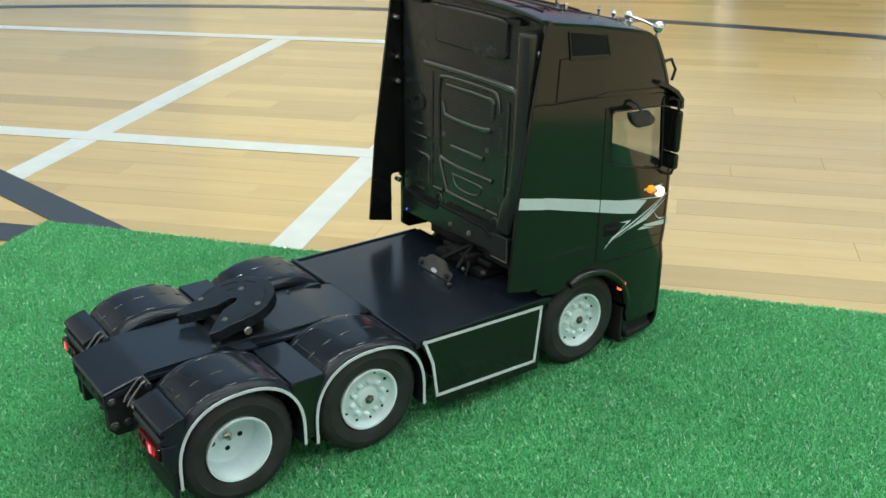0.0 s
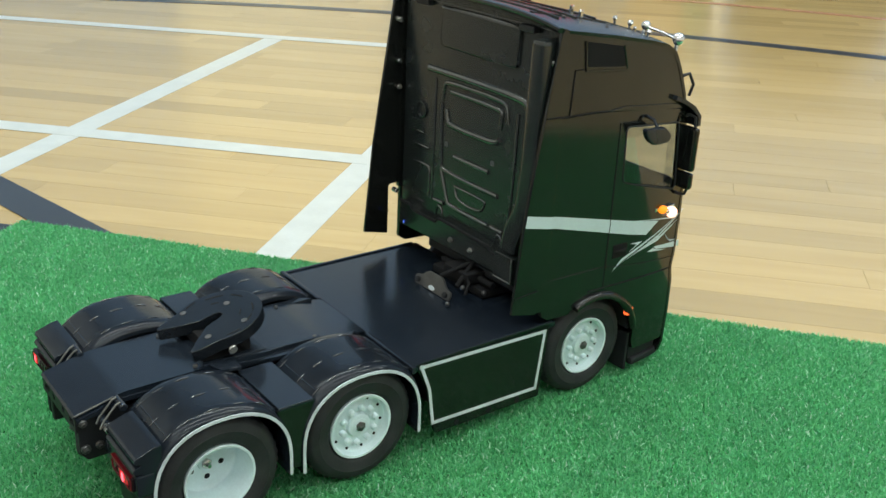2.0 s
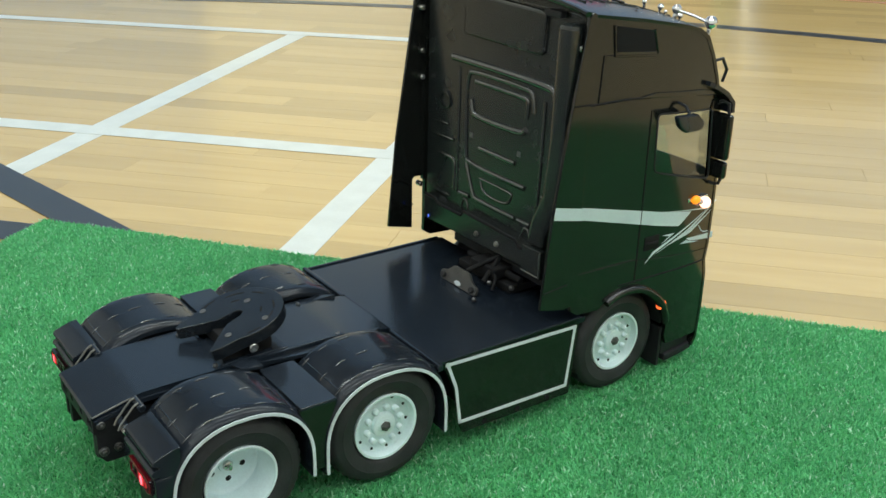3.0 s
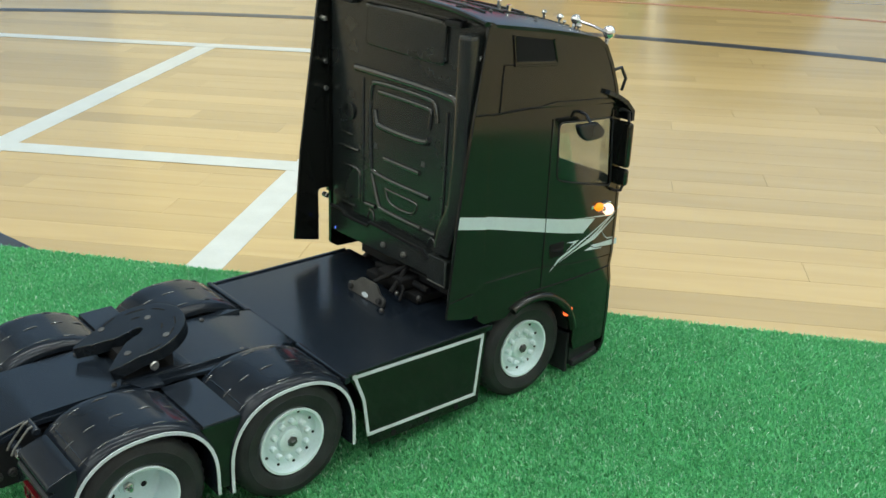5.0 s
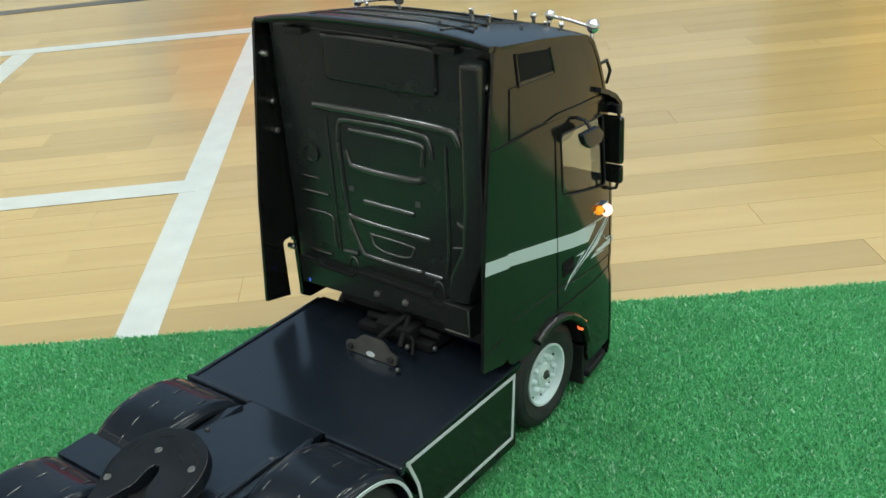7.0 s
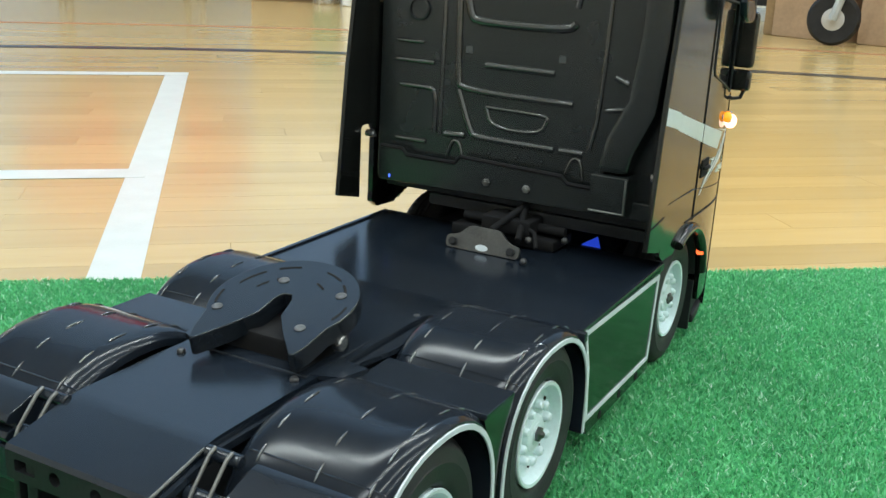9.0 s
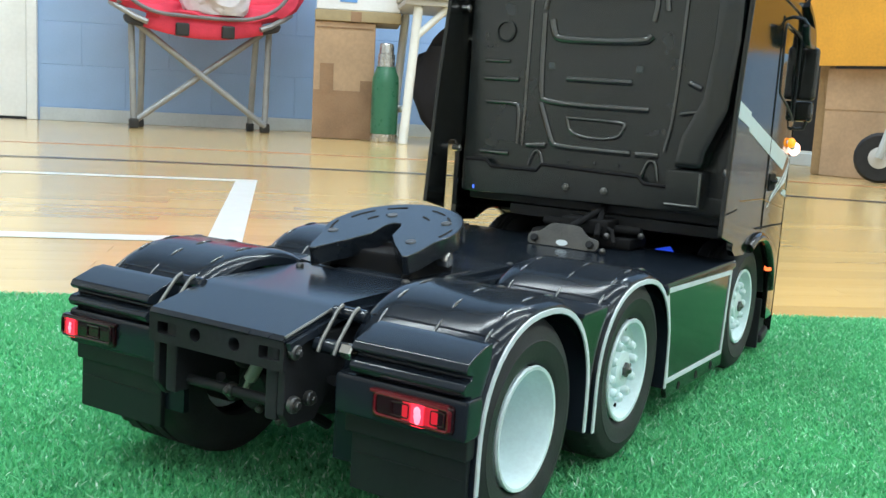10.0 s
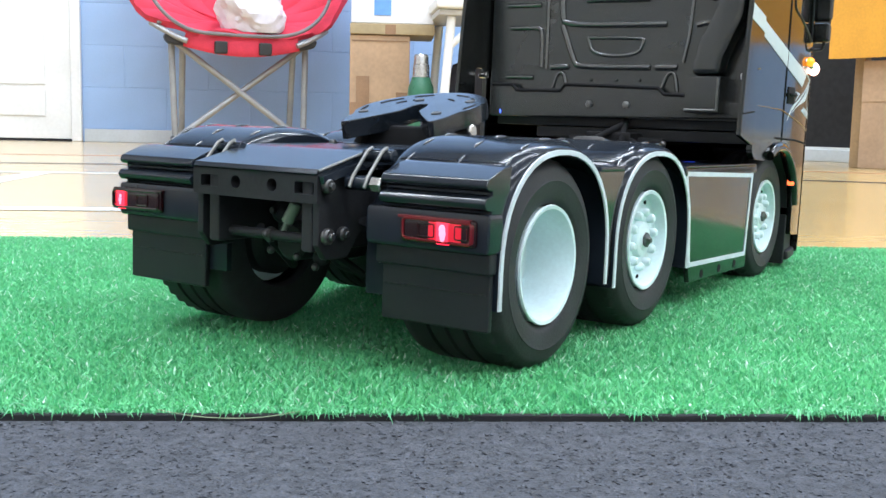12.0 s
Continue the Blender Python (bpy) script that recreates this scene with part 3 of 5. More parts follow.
def wheel(y, side, kind, width, z, face):
    """A wheel with its hub at y, z and its outer face at x = face."""
    dish = kind == "dish"
    ob = tpart("wheel", rim_dish() if dish else rim_plain(), RIM, truck, "white painted deep-dish wheel" if dish else "white painted wheel with a ring of nuts")
    ob.matrix_basis = Matrix.Translation((face * U, y * U, z * U)) @ (Matrix.Rotation(math.pi, 4, "Z") if side < 0 else Matrix.Identity(4)) @ Matrix.Rotation(radians(11 * y), 4, "X")
    tread = tyre(width)
    size = 1.0 if y > -1.0 else 1.02
    tread.transform(Matrix.Diagonal((1, size, size, 1)))
    tpart("tyre", tread, RUBBER, ob, "black rubber tyre with block tread")
    if dish:
        tpart("hub_nut", joined(lathe([(0.036, -0.226), (0.036, -0.20), (0.024, -0.192), (0.0, -0.192)], 6), lathe([(0.014, -0.194), (0.014, -0.165), (0.0, -0.165)], 12)), STEEL, ob, "bright steel hub nut")
        for i in range(5):
            w = 2 * math.pi * (i + 0.3) / 5
            tpart("bolt_hole", lathe([(0.019, -0.236), (0.021, -0.2335), (0.0, -0.2335)], 12, at=(0, 0.115 * math.cos(w), 0.115 * math.sin(w))), SHADE_BLACK, ob)
    else:
        tpart("hub_cap", lathe([(0.056, -0.017), (0.054, -0.013), (0.042, -0.014), (0.036, -0.010), (0.022, -0.010), (0.0, -0.014)], 20), RIM, ob, "white hub centre")
        tpart("hub_nut", lathe([(0.038, -0.012), (0.038, 0.004), (0.022, 0.010), (0.012, 0.022), (0.0, 0.022)], 6), DARKSTEEL, ob, "dark hexagonal axle nut")
        for i in range(10):
            w = 2 * math.pi * i / 10
            tpart("wheel_nut", lathe([(0.024, -0.045), (0.024, -0.016), (0.015, -0.004), (0.0, -0.003)], 10, at=(0, 0.140 * math.cos(w), 0.140 * math.sin(w))), RIM, ob)
        for i in range(10):
            w = 2 * math.pi * (i + 0.5) / 10
            tpart("vent_hole", lathe([(0.011, -0.064), (0.011, -0.0555), (0.0, -0.0555)], 10, at=(0, 0.203 * math.cos(w), 0.203 * math.sin(w))), SHADE_BLACK, ob)
    return ob


for side in (1, -1):
    wheel(0.02, side, "plain", 0.27, 0.482, side * 0.935)
    wheel(-2.255, side, "plain", 0.5, 0.488, side * 0.990)
    wheel(-3.354, side, "dish", 0.5, 0.462, side * 0.990)

# chassis, axles and running gear
for side in (1, -1):
    tpart("chassis_rail", box(side * 0.26 - 0.03, side * 0.26 + 0.03, -4.05, 0.75, 0.50, 0.79, 0.012), MATTE, truck)
for y, r in ((0.0, 0.05), (-2.275, 0.06), (-3.372, 0.06)):
    tpart("axle", rod((-0.69, y, HUBZ), (0.69, y, HUBZ), r), MATTE, truck, "dark axle tube")
for y in (-2.265, -3.372):
    tpart("differential", ball((0, y, HUBZ), 0.16, 20, (1.1, 1, 1)), MATTE, truck, "dark rounded differential housing")
    for side in (1, -1):
        tpart("leaf_spring", tube([(side * 0.36, y - 0.42, 0.62), (side * 0.36, y - 0.2, 0.57), (side * 0.36, y, 0.55), (side * 0.36, y + 0.2, 0.57), (side * 0.36, y + 0.42, 0.62)], 0.04, 8, 0.5), MATTE, truck)
tpart("propeller_shaft", rod((0, -3.3, 0.5), (0, -0.4, 0.55), 0.04), DULL, truck)
tpart("cross_tube", rod((-0.34, -3.97, 0.545), (0.26, -3.97, 0.545), 0.022), MATTE, truck)
for x in (-0.30, -0.02, 0.2):
    tpart("tube_collar", joined(rod((x, -3.97, 0.545), (x + 0.03, -3.97, 0.545), 0.034, 10), ball((x + 0.015, -4.0, 0.548), 0.016, 8)), DARKSTEEL, truck)
for side in (1, -1):
    tpart("brake_drum", rod((side * 0.44 - 0.03, -3.372, 0.45), (side * 0.62 - 0.03, -3.372, 0.45), 0.19, 24), MATTE, truck, "dark brake drum inside the wheel")
both("tie_arm", lambda: tube([(0.13, -3.9, 0.56), (0.16, -3.75, 0.46), (0.2, -3.6, 0.36)], 0.022, 8), MATTE)
tpart("gear_housing", joined(box(-0.22, 0.18, -3.72, -3.5, 0.42, 0.68, 0.05), rod((-0.05, -3.8, 0.50), (-0.05, -3.6, 0.50), 0.09, 14), ball((-0.13, -3.76, 0.62), 0.05, 10), ball((0.1, -3.76, 0.44), 0.04, 10)), MATTE, truck, "dark gear housing between the rear wheels")
for p in ((-0.13, -3.82, 0.63), (0.02, -3.83, 0.44), (0.1, -3.80, 0.40), (-0.16, -3.80, 0.45)):
    tpart("housing_screw", ball(p, 0.018, 8), DARKSTEEL, truck)
tpart("damper", joined(rod((0.075, -3.96, 0.60), (0.118, -3.95, 0.685), 0.026), rod((0.05, -3.96, 0.55), (0.08, -3.96, 0.61), 0.012)), GREENISH, truck, "grey-green damper body")
tpart("fuel_tank", box(-0.9, -0.45, -1.5, -0.55, 0.30, 0.78, 0.06), MATTE, truck)
tpart("air_tank", box(0.45, 0.9, -1.5, -0.55, 0.30, 0.78, 0.06), MATTE, truck)

# deck plates
tpart("deck_plate", box(-0.985, 0.985, -1.80, -0.39, 0.795, 0.845, 0.012), DECK, truck, "glossy black flat deck plate behind the cab")
tpart("engine_cover", box(-0.62, 0.62, -0.388, 0.7, 0.70, 0.835, 0.02), MATTE, truck)
rear_deck = band([(-1.803, 0.848), (-2.1, 0.890), (-2.3, 0.912), (-3.3, 0.922), (-3.72, 0.915), (-3.79, 0.903), (-4.062, 0.838), (-4.075, 0.82)][::-1], 0.04, -0.36, 0.328)
tpart("pale_edge", tube([(0.330, -4.065, 0.832), (0.330, -3.93, 0.866), (0.330, -3.79, 0.900)], 0.006, 6), DULL, truck, "thin pale grey deck edge")
tpart("rear_deck_plate", rear_deck, DECK, truck, "black narrow deck plate over the frame")
tpart("rear_crossmember", prism([(-0.37, 0.70), (0.325, 0.70), (0.325, 0.812), (-0.37, 0.812)], -4.065, -3.99, "y", holes=[
    smooth_loop([(-0.325, 0.735), (-0.22, 0.735), (-0.22, 0.785), (-0.325, 0.785)], 0.01), smooth_loop([(0.205, 0.735), (0.31, 0.735), (0.31, 0.785), (0.205, 0.785)], 0.01),
    [(-0.12 + 0.028 * math.cos(w), 0.762 + 0.028 * math.sin(w)) for w in np.linspace(0, 6.0, 14)], [(0.083 + 0.028 * math.cos(w), 0.762 + 0.028 * math.sin(w)) for w in np.linspace(0, 6.0, 14)]]), MATTE, truck, "black rear cross member with two holes and two slots")
for x0, x1 in ((-0.335, -0.215), (0.20, 0.318)):
    tpart("slot_tube", joined(rod((x0, -3.99, 0.772), (x1, -3.99, 0.772), 0.012), rod((x0, -3.99, 0.748), (x1, -3.99, 0.748), 0.012)), SATIN, truck)
for x in (-0.36, 0.29):
    tpart("tail_bracket", prism([(-4.05, 0.81), (-4.05, 0.53), (-4.0, 0.47), (-3.86, 0.47), (-3.74, 0.62), (-3.70, 0.81)], x, x + 0.035, bevel=0.008), MATTE, truck)
for q, r in (((0.328, -4.015, 0.57), 0.034), ((0.328, -3.92, 0.575), 0.030), ((0.328, -4.02, 0.772), 0.030), ((-0.365, -3.99, 0.565), 0.024)):
    side = 1 if q[0] > 0 else -1
    tpart("tow_bolt", joined(rod(q, (q[0] + side * 0.03, q[1], q[2]), r, 10), rod(q, (q[0] + side * 0.045, q[1], q[2]), r * 0.5, 6)), DARKSTEEL, truck, "dark steel bolt")
both("fender_hinge", lambda: joined(rod((0.345, -3.79, 0.895), (0.50, -3.79, 0.895), 0.028, 12), rod((0.345, -3.90, 0.785), (0.49, -3.90, 0.785), 0.030, 12)), SATIN)
both("wire_clip", lambda: joined(*[tube([(x, -3.945, 0.77), (x, -3.925, 0.81), (x, -3.83, 0.915), (x, -3.80, 0.928)], 0.0075, 8) for x in (0.39, 0.465)]), DULL, label="bent bright wire clip")
tpart("hinge_nut", rod((0.475, -3.905, 0.785), (0.53, -3.905, 0.785), 0.032, 6), STEEL, truck, "bright hexagonal nut")
both("deck_edge_angle", lambda: band([(-4.06, 0.81), (-3.75, 0.882), (-3.3, 0.885), (-2.2, 0.87)], 0.03, 0.332, 0.352), SATIN)


def fender_path(yc, half, z0, top, n=22):
    zc = top - 0.47
    pts = [(yc - half, z0), (yc - half, (z0 + zc) / 2)]
    for w in np.linspace(math.pi, 0, n):
        c, s = math.cos(w), math.sin(w)
        pts.append((yc + half * math.copysign(abs(c) ** 0.86, c), zc + 0.47 * abs(s) ** 0.9))
    return pts + [(yc + half, (z0 + zc) / 2), (yc + half, z0)]


def bulge(x, z, top):
    """How far the mudguard's skin stands out of its edge line, x from the truck's middle, z up its arch."""
    f = (x - 0.40) / 0.628
    return 0.040 * (1 - abs(2 * f - 1) ** 11) * min(1.0, max(0.0, (z - top + 0.42) / 0.25))


def raised_point(path, j, x, deep=0.0, proud=0.0):
    """A point of the arched skin over the path's point j, sunk by deep or lifted by proud."""
    top = max(z for _, z in path)
    y, z = path[j]
    a, c = path[max(j - 1, 0)], path[min(j + 1, len(path) - 1)]
    q = math.hypot(c[0] - a[0], c[1] - a[1])
    dy, dz = (c[0] - a[0]) / q, (c[1] - a[1]) / q
    off = bulge(abs(x), z, top) + proud - deep
    return x, y - dz * off, z + dy * off


def fender_shell(path, x0, x1, thick=0.03, n=19):
    """An arched sheet with rounded shoulders."""
    bm = bmesh.new()
    m = len(path)
    xs = [x0 + (x1 - x0) * (0.5 - 0.5 * math.cos(math.pi * i / (n - 1))) for i in range(n)]
    outer, inner = ([[bm.verts.new(raised_point(path, j, x, deep)) for j in range(m)] for x in xs] for deep in (0, thick))
    for i in range(n - 1):
        for j in range(m - 1):
            bm.faces.new((outer[i][j], outer[i][j + 1], outer[i + 1][j + 1], outer[i + 1][j]))
            bm.faces.new((inner[i][j], inner[i + 1][j], inner[i + 1][j + 1], inner[i][j + 1]))
        for j in (0, m - 1):
            bm.faces.new((outer[i][j], outer[i + 1][j], inner[i + 1][j], inner[i][j]))
    for i in (0, n - 1):
        for j in range(m - 1):
            bm.faces.new((outer[i][j], inner[i][j], inner[i][j + 1], outer[i][j + 1]))
    bmesh.ops.recalc_face_normals(bm, faces=bm.faces)
    return bm


FENDERS = [(-2.255, 0.503, 0.30, 0.945), (-3.331, 0.500, 0.33, 0.952)]
for yc, half, z0, top in FENDERS:
    for side in (1, -1):
        path = fender_path(yc, half, z0, top)
        ob = tpart("fender", fender_shell(path, *sorted((side * 0.40, side * 1.028))), FENDER, truck, "glossy black arched mudguard with raised ribs")
        xs = sorted((side * 1.0285, side * 1.036))
        tpart("edge_trim", band(fender_path(yc, half - 0.004, z0, top - 0.004), 0.022, *xs), TAPE, ob, "thin white edge trim")
        # short beads in rows along the arch, in pairs beside the two cross seams
        for x in (0.50, 0.75, 0.965):
            rib = [raised_point(path, j, side * x, proud=0.001) for j in range(3, len(path) - 3)]
            dense = [Vector(rib[i]).lerp(Vector(rib[i + 1]), f / 4) for i in range(len(rib) - 1) for f in range(4)]
            for i in range(2, len(dense) - 6, 8):
                tpart("bead", tube(dense[i:i + 5], [0.0025, 0.0058, 0.0058, 0.0058, 0.0025], 8), BEAD_GLINT, ob, smooth=80)
        for j in (8, len(path) - 9):
            tpart("seam", tube([raised_point(path, j, side * x, proud=-0.001) for x in np.linspace(0.42, 1.01, 15)], 0.005, 6), SATIN, ob)
both("filler_plate", lambda: box(0.40, 1.022, -2.93, -2.66, 0.845, 0.872, 0.008), SATIN, label="flat black plate between the mudguards")
both("filler_panel", lambda: prism([(-2.94, 0.85), (-2.66, 0.85), (-2.745, 0.62), (-2.765, 0.36), (-2.815, 0.36), (-2.84, 0.62)], 0.99, 1.018), GLOSS)
both("deck_joint", lambda: box(0.36, 1.02, -1.835, -1.79, 0.80, 0.858, 0.012), SATIN)
both("frame_wedge", lambda: prism([(0.335, -2.95), (0.40, -2.6), (0.40, -2.0), (0.335, -1.9), (0.335, -2.3)], 0.865, 0.89, "z"), SATIN)

# tail: step, lamp bar, lamps, mudflaps
STEP = ((-3.76, 0.62), (-3.745, 0.885), (-3.80, 0.878), (-3.915, 0.835), (-3.93, 0.81), (-3.915, 0.795), (-3.885, 0.79), (-3.885, 0.775), (-3.925, 0.765), (-3.94, 0.745), (-3.925, 0.72), (-3.885, 0.715), (-3.885, 0.69), (-3.86, 0.62))
both("tail_step", lambda: prism(STEP, 0.53, 1.02, bevel=0.006), SATIN, label="stepped black tail moulding")
both("lamp_bar", lambda: box(0.455, 1.032, -3.925, -3.80, 0.548, 0.708, 0.022), SATIN)
for side in (1, -1):
    # lighting by viewing angle put into colour: right frames glow, left ones stay dark
    lit = side > 0
    at = 0.815 if lit else 0.885      # middle of the lamp
    glow = 0.845 if lit else 0.985    # middle of its lit chamber
    xs = lambda a, b: (min(side * a, side * b), max(side * a, side * b))
    lamp = tpart("tail_lamp", box(*xs(at - 0.172, at + 0.172), -3.945, -3.91, 0.575, 0.682, 0.016), RED_DARK, truck, "dark red tail lamp with one glowing chamber")
    tpart("frame", tube([(side * (at + x), -3.946, z) for x, z in smooth_loop([(-0.155, 0.592), (0.158, 0.588), (0.158, 0.668), (-0.155, 0.671)], 0.02)], 0.0065, 6, closed=True), RED if lit else RED_DARK, lamp, "thin red lens frame")
    for a, b in ((at - 0.082, at - 0.008), (at + 0.085, at + 0.14)):
        tpart("chamber_frame", tube([(side * x, -3.947, z) for x, z in smooth_loop([(a, 0.604), (b, 0.604), (b, 0.654), (a, 0.654)], 0.008)], 0.004, 6, closed=True), RED_DARK, lamp)
    tpart("red_cover", box(*xs(at - 0.18, at + 0.15), -3.949, -3.91, 0.669, 0.682, 0.004), RED if lit else RED_DARK, lamp)
    # dim box that paints the red glow either side of the lit chamber
    tpart("glow_halo", box(*xs(glow - 0.07 if lit else glow - 0.045, glow + 0.085 if lit else glow + 0.05), -3.9495, -3.93, 0.585, 0.669, 0.012), RED_GLOW, lamp, "soft red glow round the lit chamber, drawn as a dim box")
    tpart("lit_chamber", box(*xs(glow - 0.037, glow + 0.036), -3.9505, -3.93, 0.579, 0.675, 0.012), RED_LIT, lamp, "glowing red chamber")
    tpart("core", joined(*[ball((side * x, -3.9515, z), r, 10, (1, 0.4, 1.2)) for x, z, r in ((glow, 0.639, 0.015 if lit else 0.008), (glow + 0.002, 0.621, 0.016 if lit else 0.010), (glow + 0.002, 0.605, 0.012 if lit else 0.006))]), RED_CORE, lamp, "pinkish white lamp core")
    if lit:
        tpart("end_glow", box(*xs(at + 0.145, at + 0.165), -3.949, -3.93, 0.588, 0.668, 0.008), RED, lamp)
both("mudflap", lambda: joined(box(0.505, 1.012, -3.862, -3.83, 0.245, 0.56, 0.01), box(0.52, 1.0, -3.866, -3.857, 0.39, 0.395, 0.002)), FLAP, label="black rubber mudflap")
both("flap_bracket", lambda: box(0.485, 1.02, -3.885, -3.79, 0.47, 0.555, 0.012), FLAP)


# fifth wheel coupling
def fifth_wheel():
    pts = [(0.325 * math.cos(w), 0.33 * math.sin(w)) for w in np.linspace(math.radians(-30), math.radians(210), 40)]
    # two horns with the slot between them
    pts += [(-0.262, -0.29), (-0.238, -0.365), (-0.215, -0.365), (-0.120, -0.235), (-0.050, -0.12), (-0.038, 0.0), (-0.020, 0.035), (0.020, 0.035), (0.038, 0.0), (0.050, -0.12), (0.120, -0.235), (0.215, -0.365), (0.238, -0.365), (0.262, -0.29)]
    return prism(pts, -0.09, 0.0, "z", bevel=0.007)


plate = fifth_wheel()
TILT = Matrix.Translation((-0.010, -2.885, 1.125)) @ Matrix.Rotation(radians(13.5), 4, "X") @ Matrix.Rotation(radians(8), 4, "Z") @ Matrix.Diagonal((1.04, 1.03, 1, 1))
plate.transform(TILT)
fifth = tpart("fifth_wheel", plate, COUPLING, truck, "black horseshoe coupling plate with a slot, scuffed")
for x, y in ((-0.245, -0.13), (0.175, -0.19), (-0.07, 0.135), (0.23, 0.08)):
    bm = joined(lathe([(0.024, 0.0), (0.024, 0.004), (0.016, 0.006), (0.010, 0.003), (0.0, 0.003)], 12, at=(x, y, 0), axis="z"))
    bm.transform(TILT)
    tpart("screw", bm, DARKSTEEL, fifth, "dull steel screw")
for r0, a0, a1 in ((0.26, 15, 38), (0.26, 48, 70), (0.26, 100, 122), (0.26, 135, 165), (0.17, 40, 60), (0.17, 110, 128), (0.17, 140, 160), (0.29, -20, 0), (0.29, 180, 200)):
    bm = tube([(r0 * math.cos(radians(w)), r0 * math.sin(radians(w)), 0.001) for w in np.linspace(a0, a1, 9)], 0.006, 6, 0.5)
    bm.transform(TILT)
    tpart("grease_groove", bm, SHADE_BLACK, fifth)
# brackets coloured near-black, the shade below the coupling plate put into them
both("coupling_bracket", lambda: prism([(-3.16, 0.88), (-2.72, 0.87), (-2.86, 1.06), (-3.02, 1.06)], 0.20, 0.25, bevel=0.008), SHADE_BLACK)
both("pivot_bolt", lambda: joined(rod((0.26, -2.92, 1.005), (0.335, -2.92, 1.005), 0.036, 8)), STEEL, label="bright steel pivot bolt")
# block added to fill the shaded space below the plate with near-black
tpart("coupling_saddle", box(-0.25, 0.25, -3.06, -2.74, 0.905, 1.02, 0.02), SHADE_BLACK, truck)
tpart("edge_flange", prism([(0.245, -3.15), (0.30, -3.15), (0.335, -2.20), (0.285, -2.20)], 0.885, 0.918, "z", bevel=0.006), SATIN, truck)
tpart("coupling_base", box(-0.30, 0.30, -3.14, -2.64, 0.88, 0.928, 0.01), SATIN, truck)
for x, y, z in ((0.275, -3.19, 0.926), (0.302, -2.243, 0.910), (-0.288, -3.23, 0.926), (-0.30, -2.25, 0.910)):
    tpart("deck_screw", lathe([(0.019, -0.004), (0.019, 0.004), (0.014, 0.012), (0.007, 0.014), (0.0, 0.011)], 12, at=(x, y, z), axis="z"), DARKSTEEL, truck, "small steel deck screw")
both("screw_plate", lambda: prism([(0.27, -3.12), (0.42, -3.06), (0.46, -2.92), (0.27, -2.9)], 0.905, 0.925, "z"), SATIN)

# side panels with white outline
both("side_panel", lambda: prism([(-1.785, 0.842), (-0.455, 0.842), (-0.515, 0.185), (-1.57, 0.19), (-1.60, 0.26), (-1.66, 0.60)], 0.955, 0.985, bevel=0.006), GLOSS, label="glossy black side panel outlined in white")
OUT = [(-1.748, 0.828), (-0.488, 0.795), (-0.550, 0.262), (-1.618, 0.284), (-1.662, 0.60)]


def outline(a, b, w=0.026):
    d = Vector(b) - Vector(a)
    s = Vector((-d.y, d.x)).normalized() * w
    return prism([a, b, tuple(Vector(b) + s * -1), tuple(Vector(a) + s * -1)], 0.9855, 0.991)


for a, b in zip(OUT, OUT[1:] + OUT[:1]):
    both("panel_outline", lambda a=a, b=b: outline(a, b), TAPE, label="white outline strip")
for y in (-1.37, -1.05, -0.75):
    both("skirt_hole", lambda y=y: lathe([(0.025, 0.9855), (0.025, 0.9875), (0.0, 0.9875)], 12, at=(0, y, 0.225)), SHADE_BLACK)
both("deck_lip", lambda: box(0.965, 0.993, -1.79, -0.44, 0.846, 0.858, 0.004), SATIN)

# linkage behind the cab
LINK = Matrix.Translation((-0.005, -0.92, 0.845)) @ Matrix.Rotation(radians(-18), 4, "X")
bm = prism(smooth_loop([(-0.245, 0.0), (0.245, 0.0), (0.25, 0.075), (0.17, 0.09), (0.10, 0.155), (-0.10, 0.155), (-0.17, 0.09), (-0.25, 0.075)], 0.03), -0.012, 0.012, "y", bevel=0.004)
bm.transform(LINK)
bracket = tpart("link_bracket", bm, BRACKET, truck, "dull grey upright bracket plate with two bolts")
for x in (-0.195, 0.195):
    bm = rod((x, -0.04, 0.04), (x, 0.02, 0.04), 0.026, 8)
    bm.transform(LINK)
    tpart("bolt", bm, MATTE, bracket)
bm = prism([(0.035 * math.cos(w) * 1.2, 0.03 + 0.02 * math.sin(w)) for w in np.linspace(0, 6, 12)], -0.016, -0.010, "y")
bm.transform(LINK)
tpart("slot_cover", bm, TAPE, bracket)
# mount, rods and cable are coloured near-black for the shade under the cab
tpart("cab_mount", joined(box(-0.36, 0.36, -0.66, -0.35, 0.846, 0.92, 0.02), box(-0.12, 0.22, -0.72, -0.45, 0.93, 1.03, 0.02), rod((-0.3, -0.58, 0.97), (0.40, -0.58, 0.97), 0.03)), SHADE_BLACK, truck)
tpart("steering_rod", joined(rod((0.02, -0.85, 0.98), (0.12, -0.55, 1.10), 0.022), rod((0.18, -0.80, 0.93), (0.10, -0.52, 1.12), 0.022)), SHADE_BLACK, truck)
for p in ((0.24, -0.78, 0.94), (0.30, -0.98, 0.865), (0.45, -0.72, 0.96)):
    tpart("linkage_screw", ball(p, 0.022, 10), DARKSTEEL, truck)
tpart("cable", tube([(0.05, -0.7, 0.98), (0.15, -0.68, 1.0), (0.25, -0.72, 0.97), (0.3, -0.8, 0.90)], 0.014, 8), SHADE_BLACK, truck)
# glowing bead in place of a hidden blue light's reflection
tpart("blue_glint", ball((-0.845, -0.642, 1.15), 0.008, 10, (0.8, 0.5, 1.8)), BLUE_GLINT, truck, "small blue glint of a hidden light, drawn as a glowing bead")
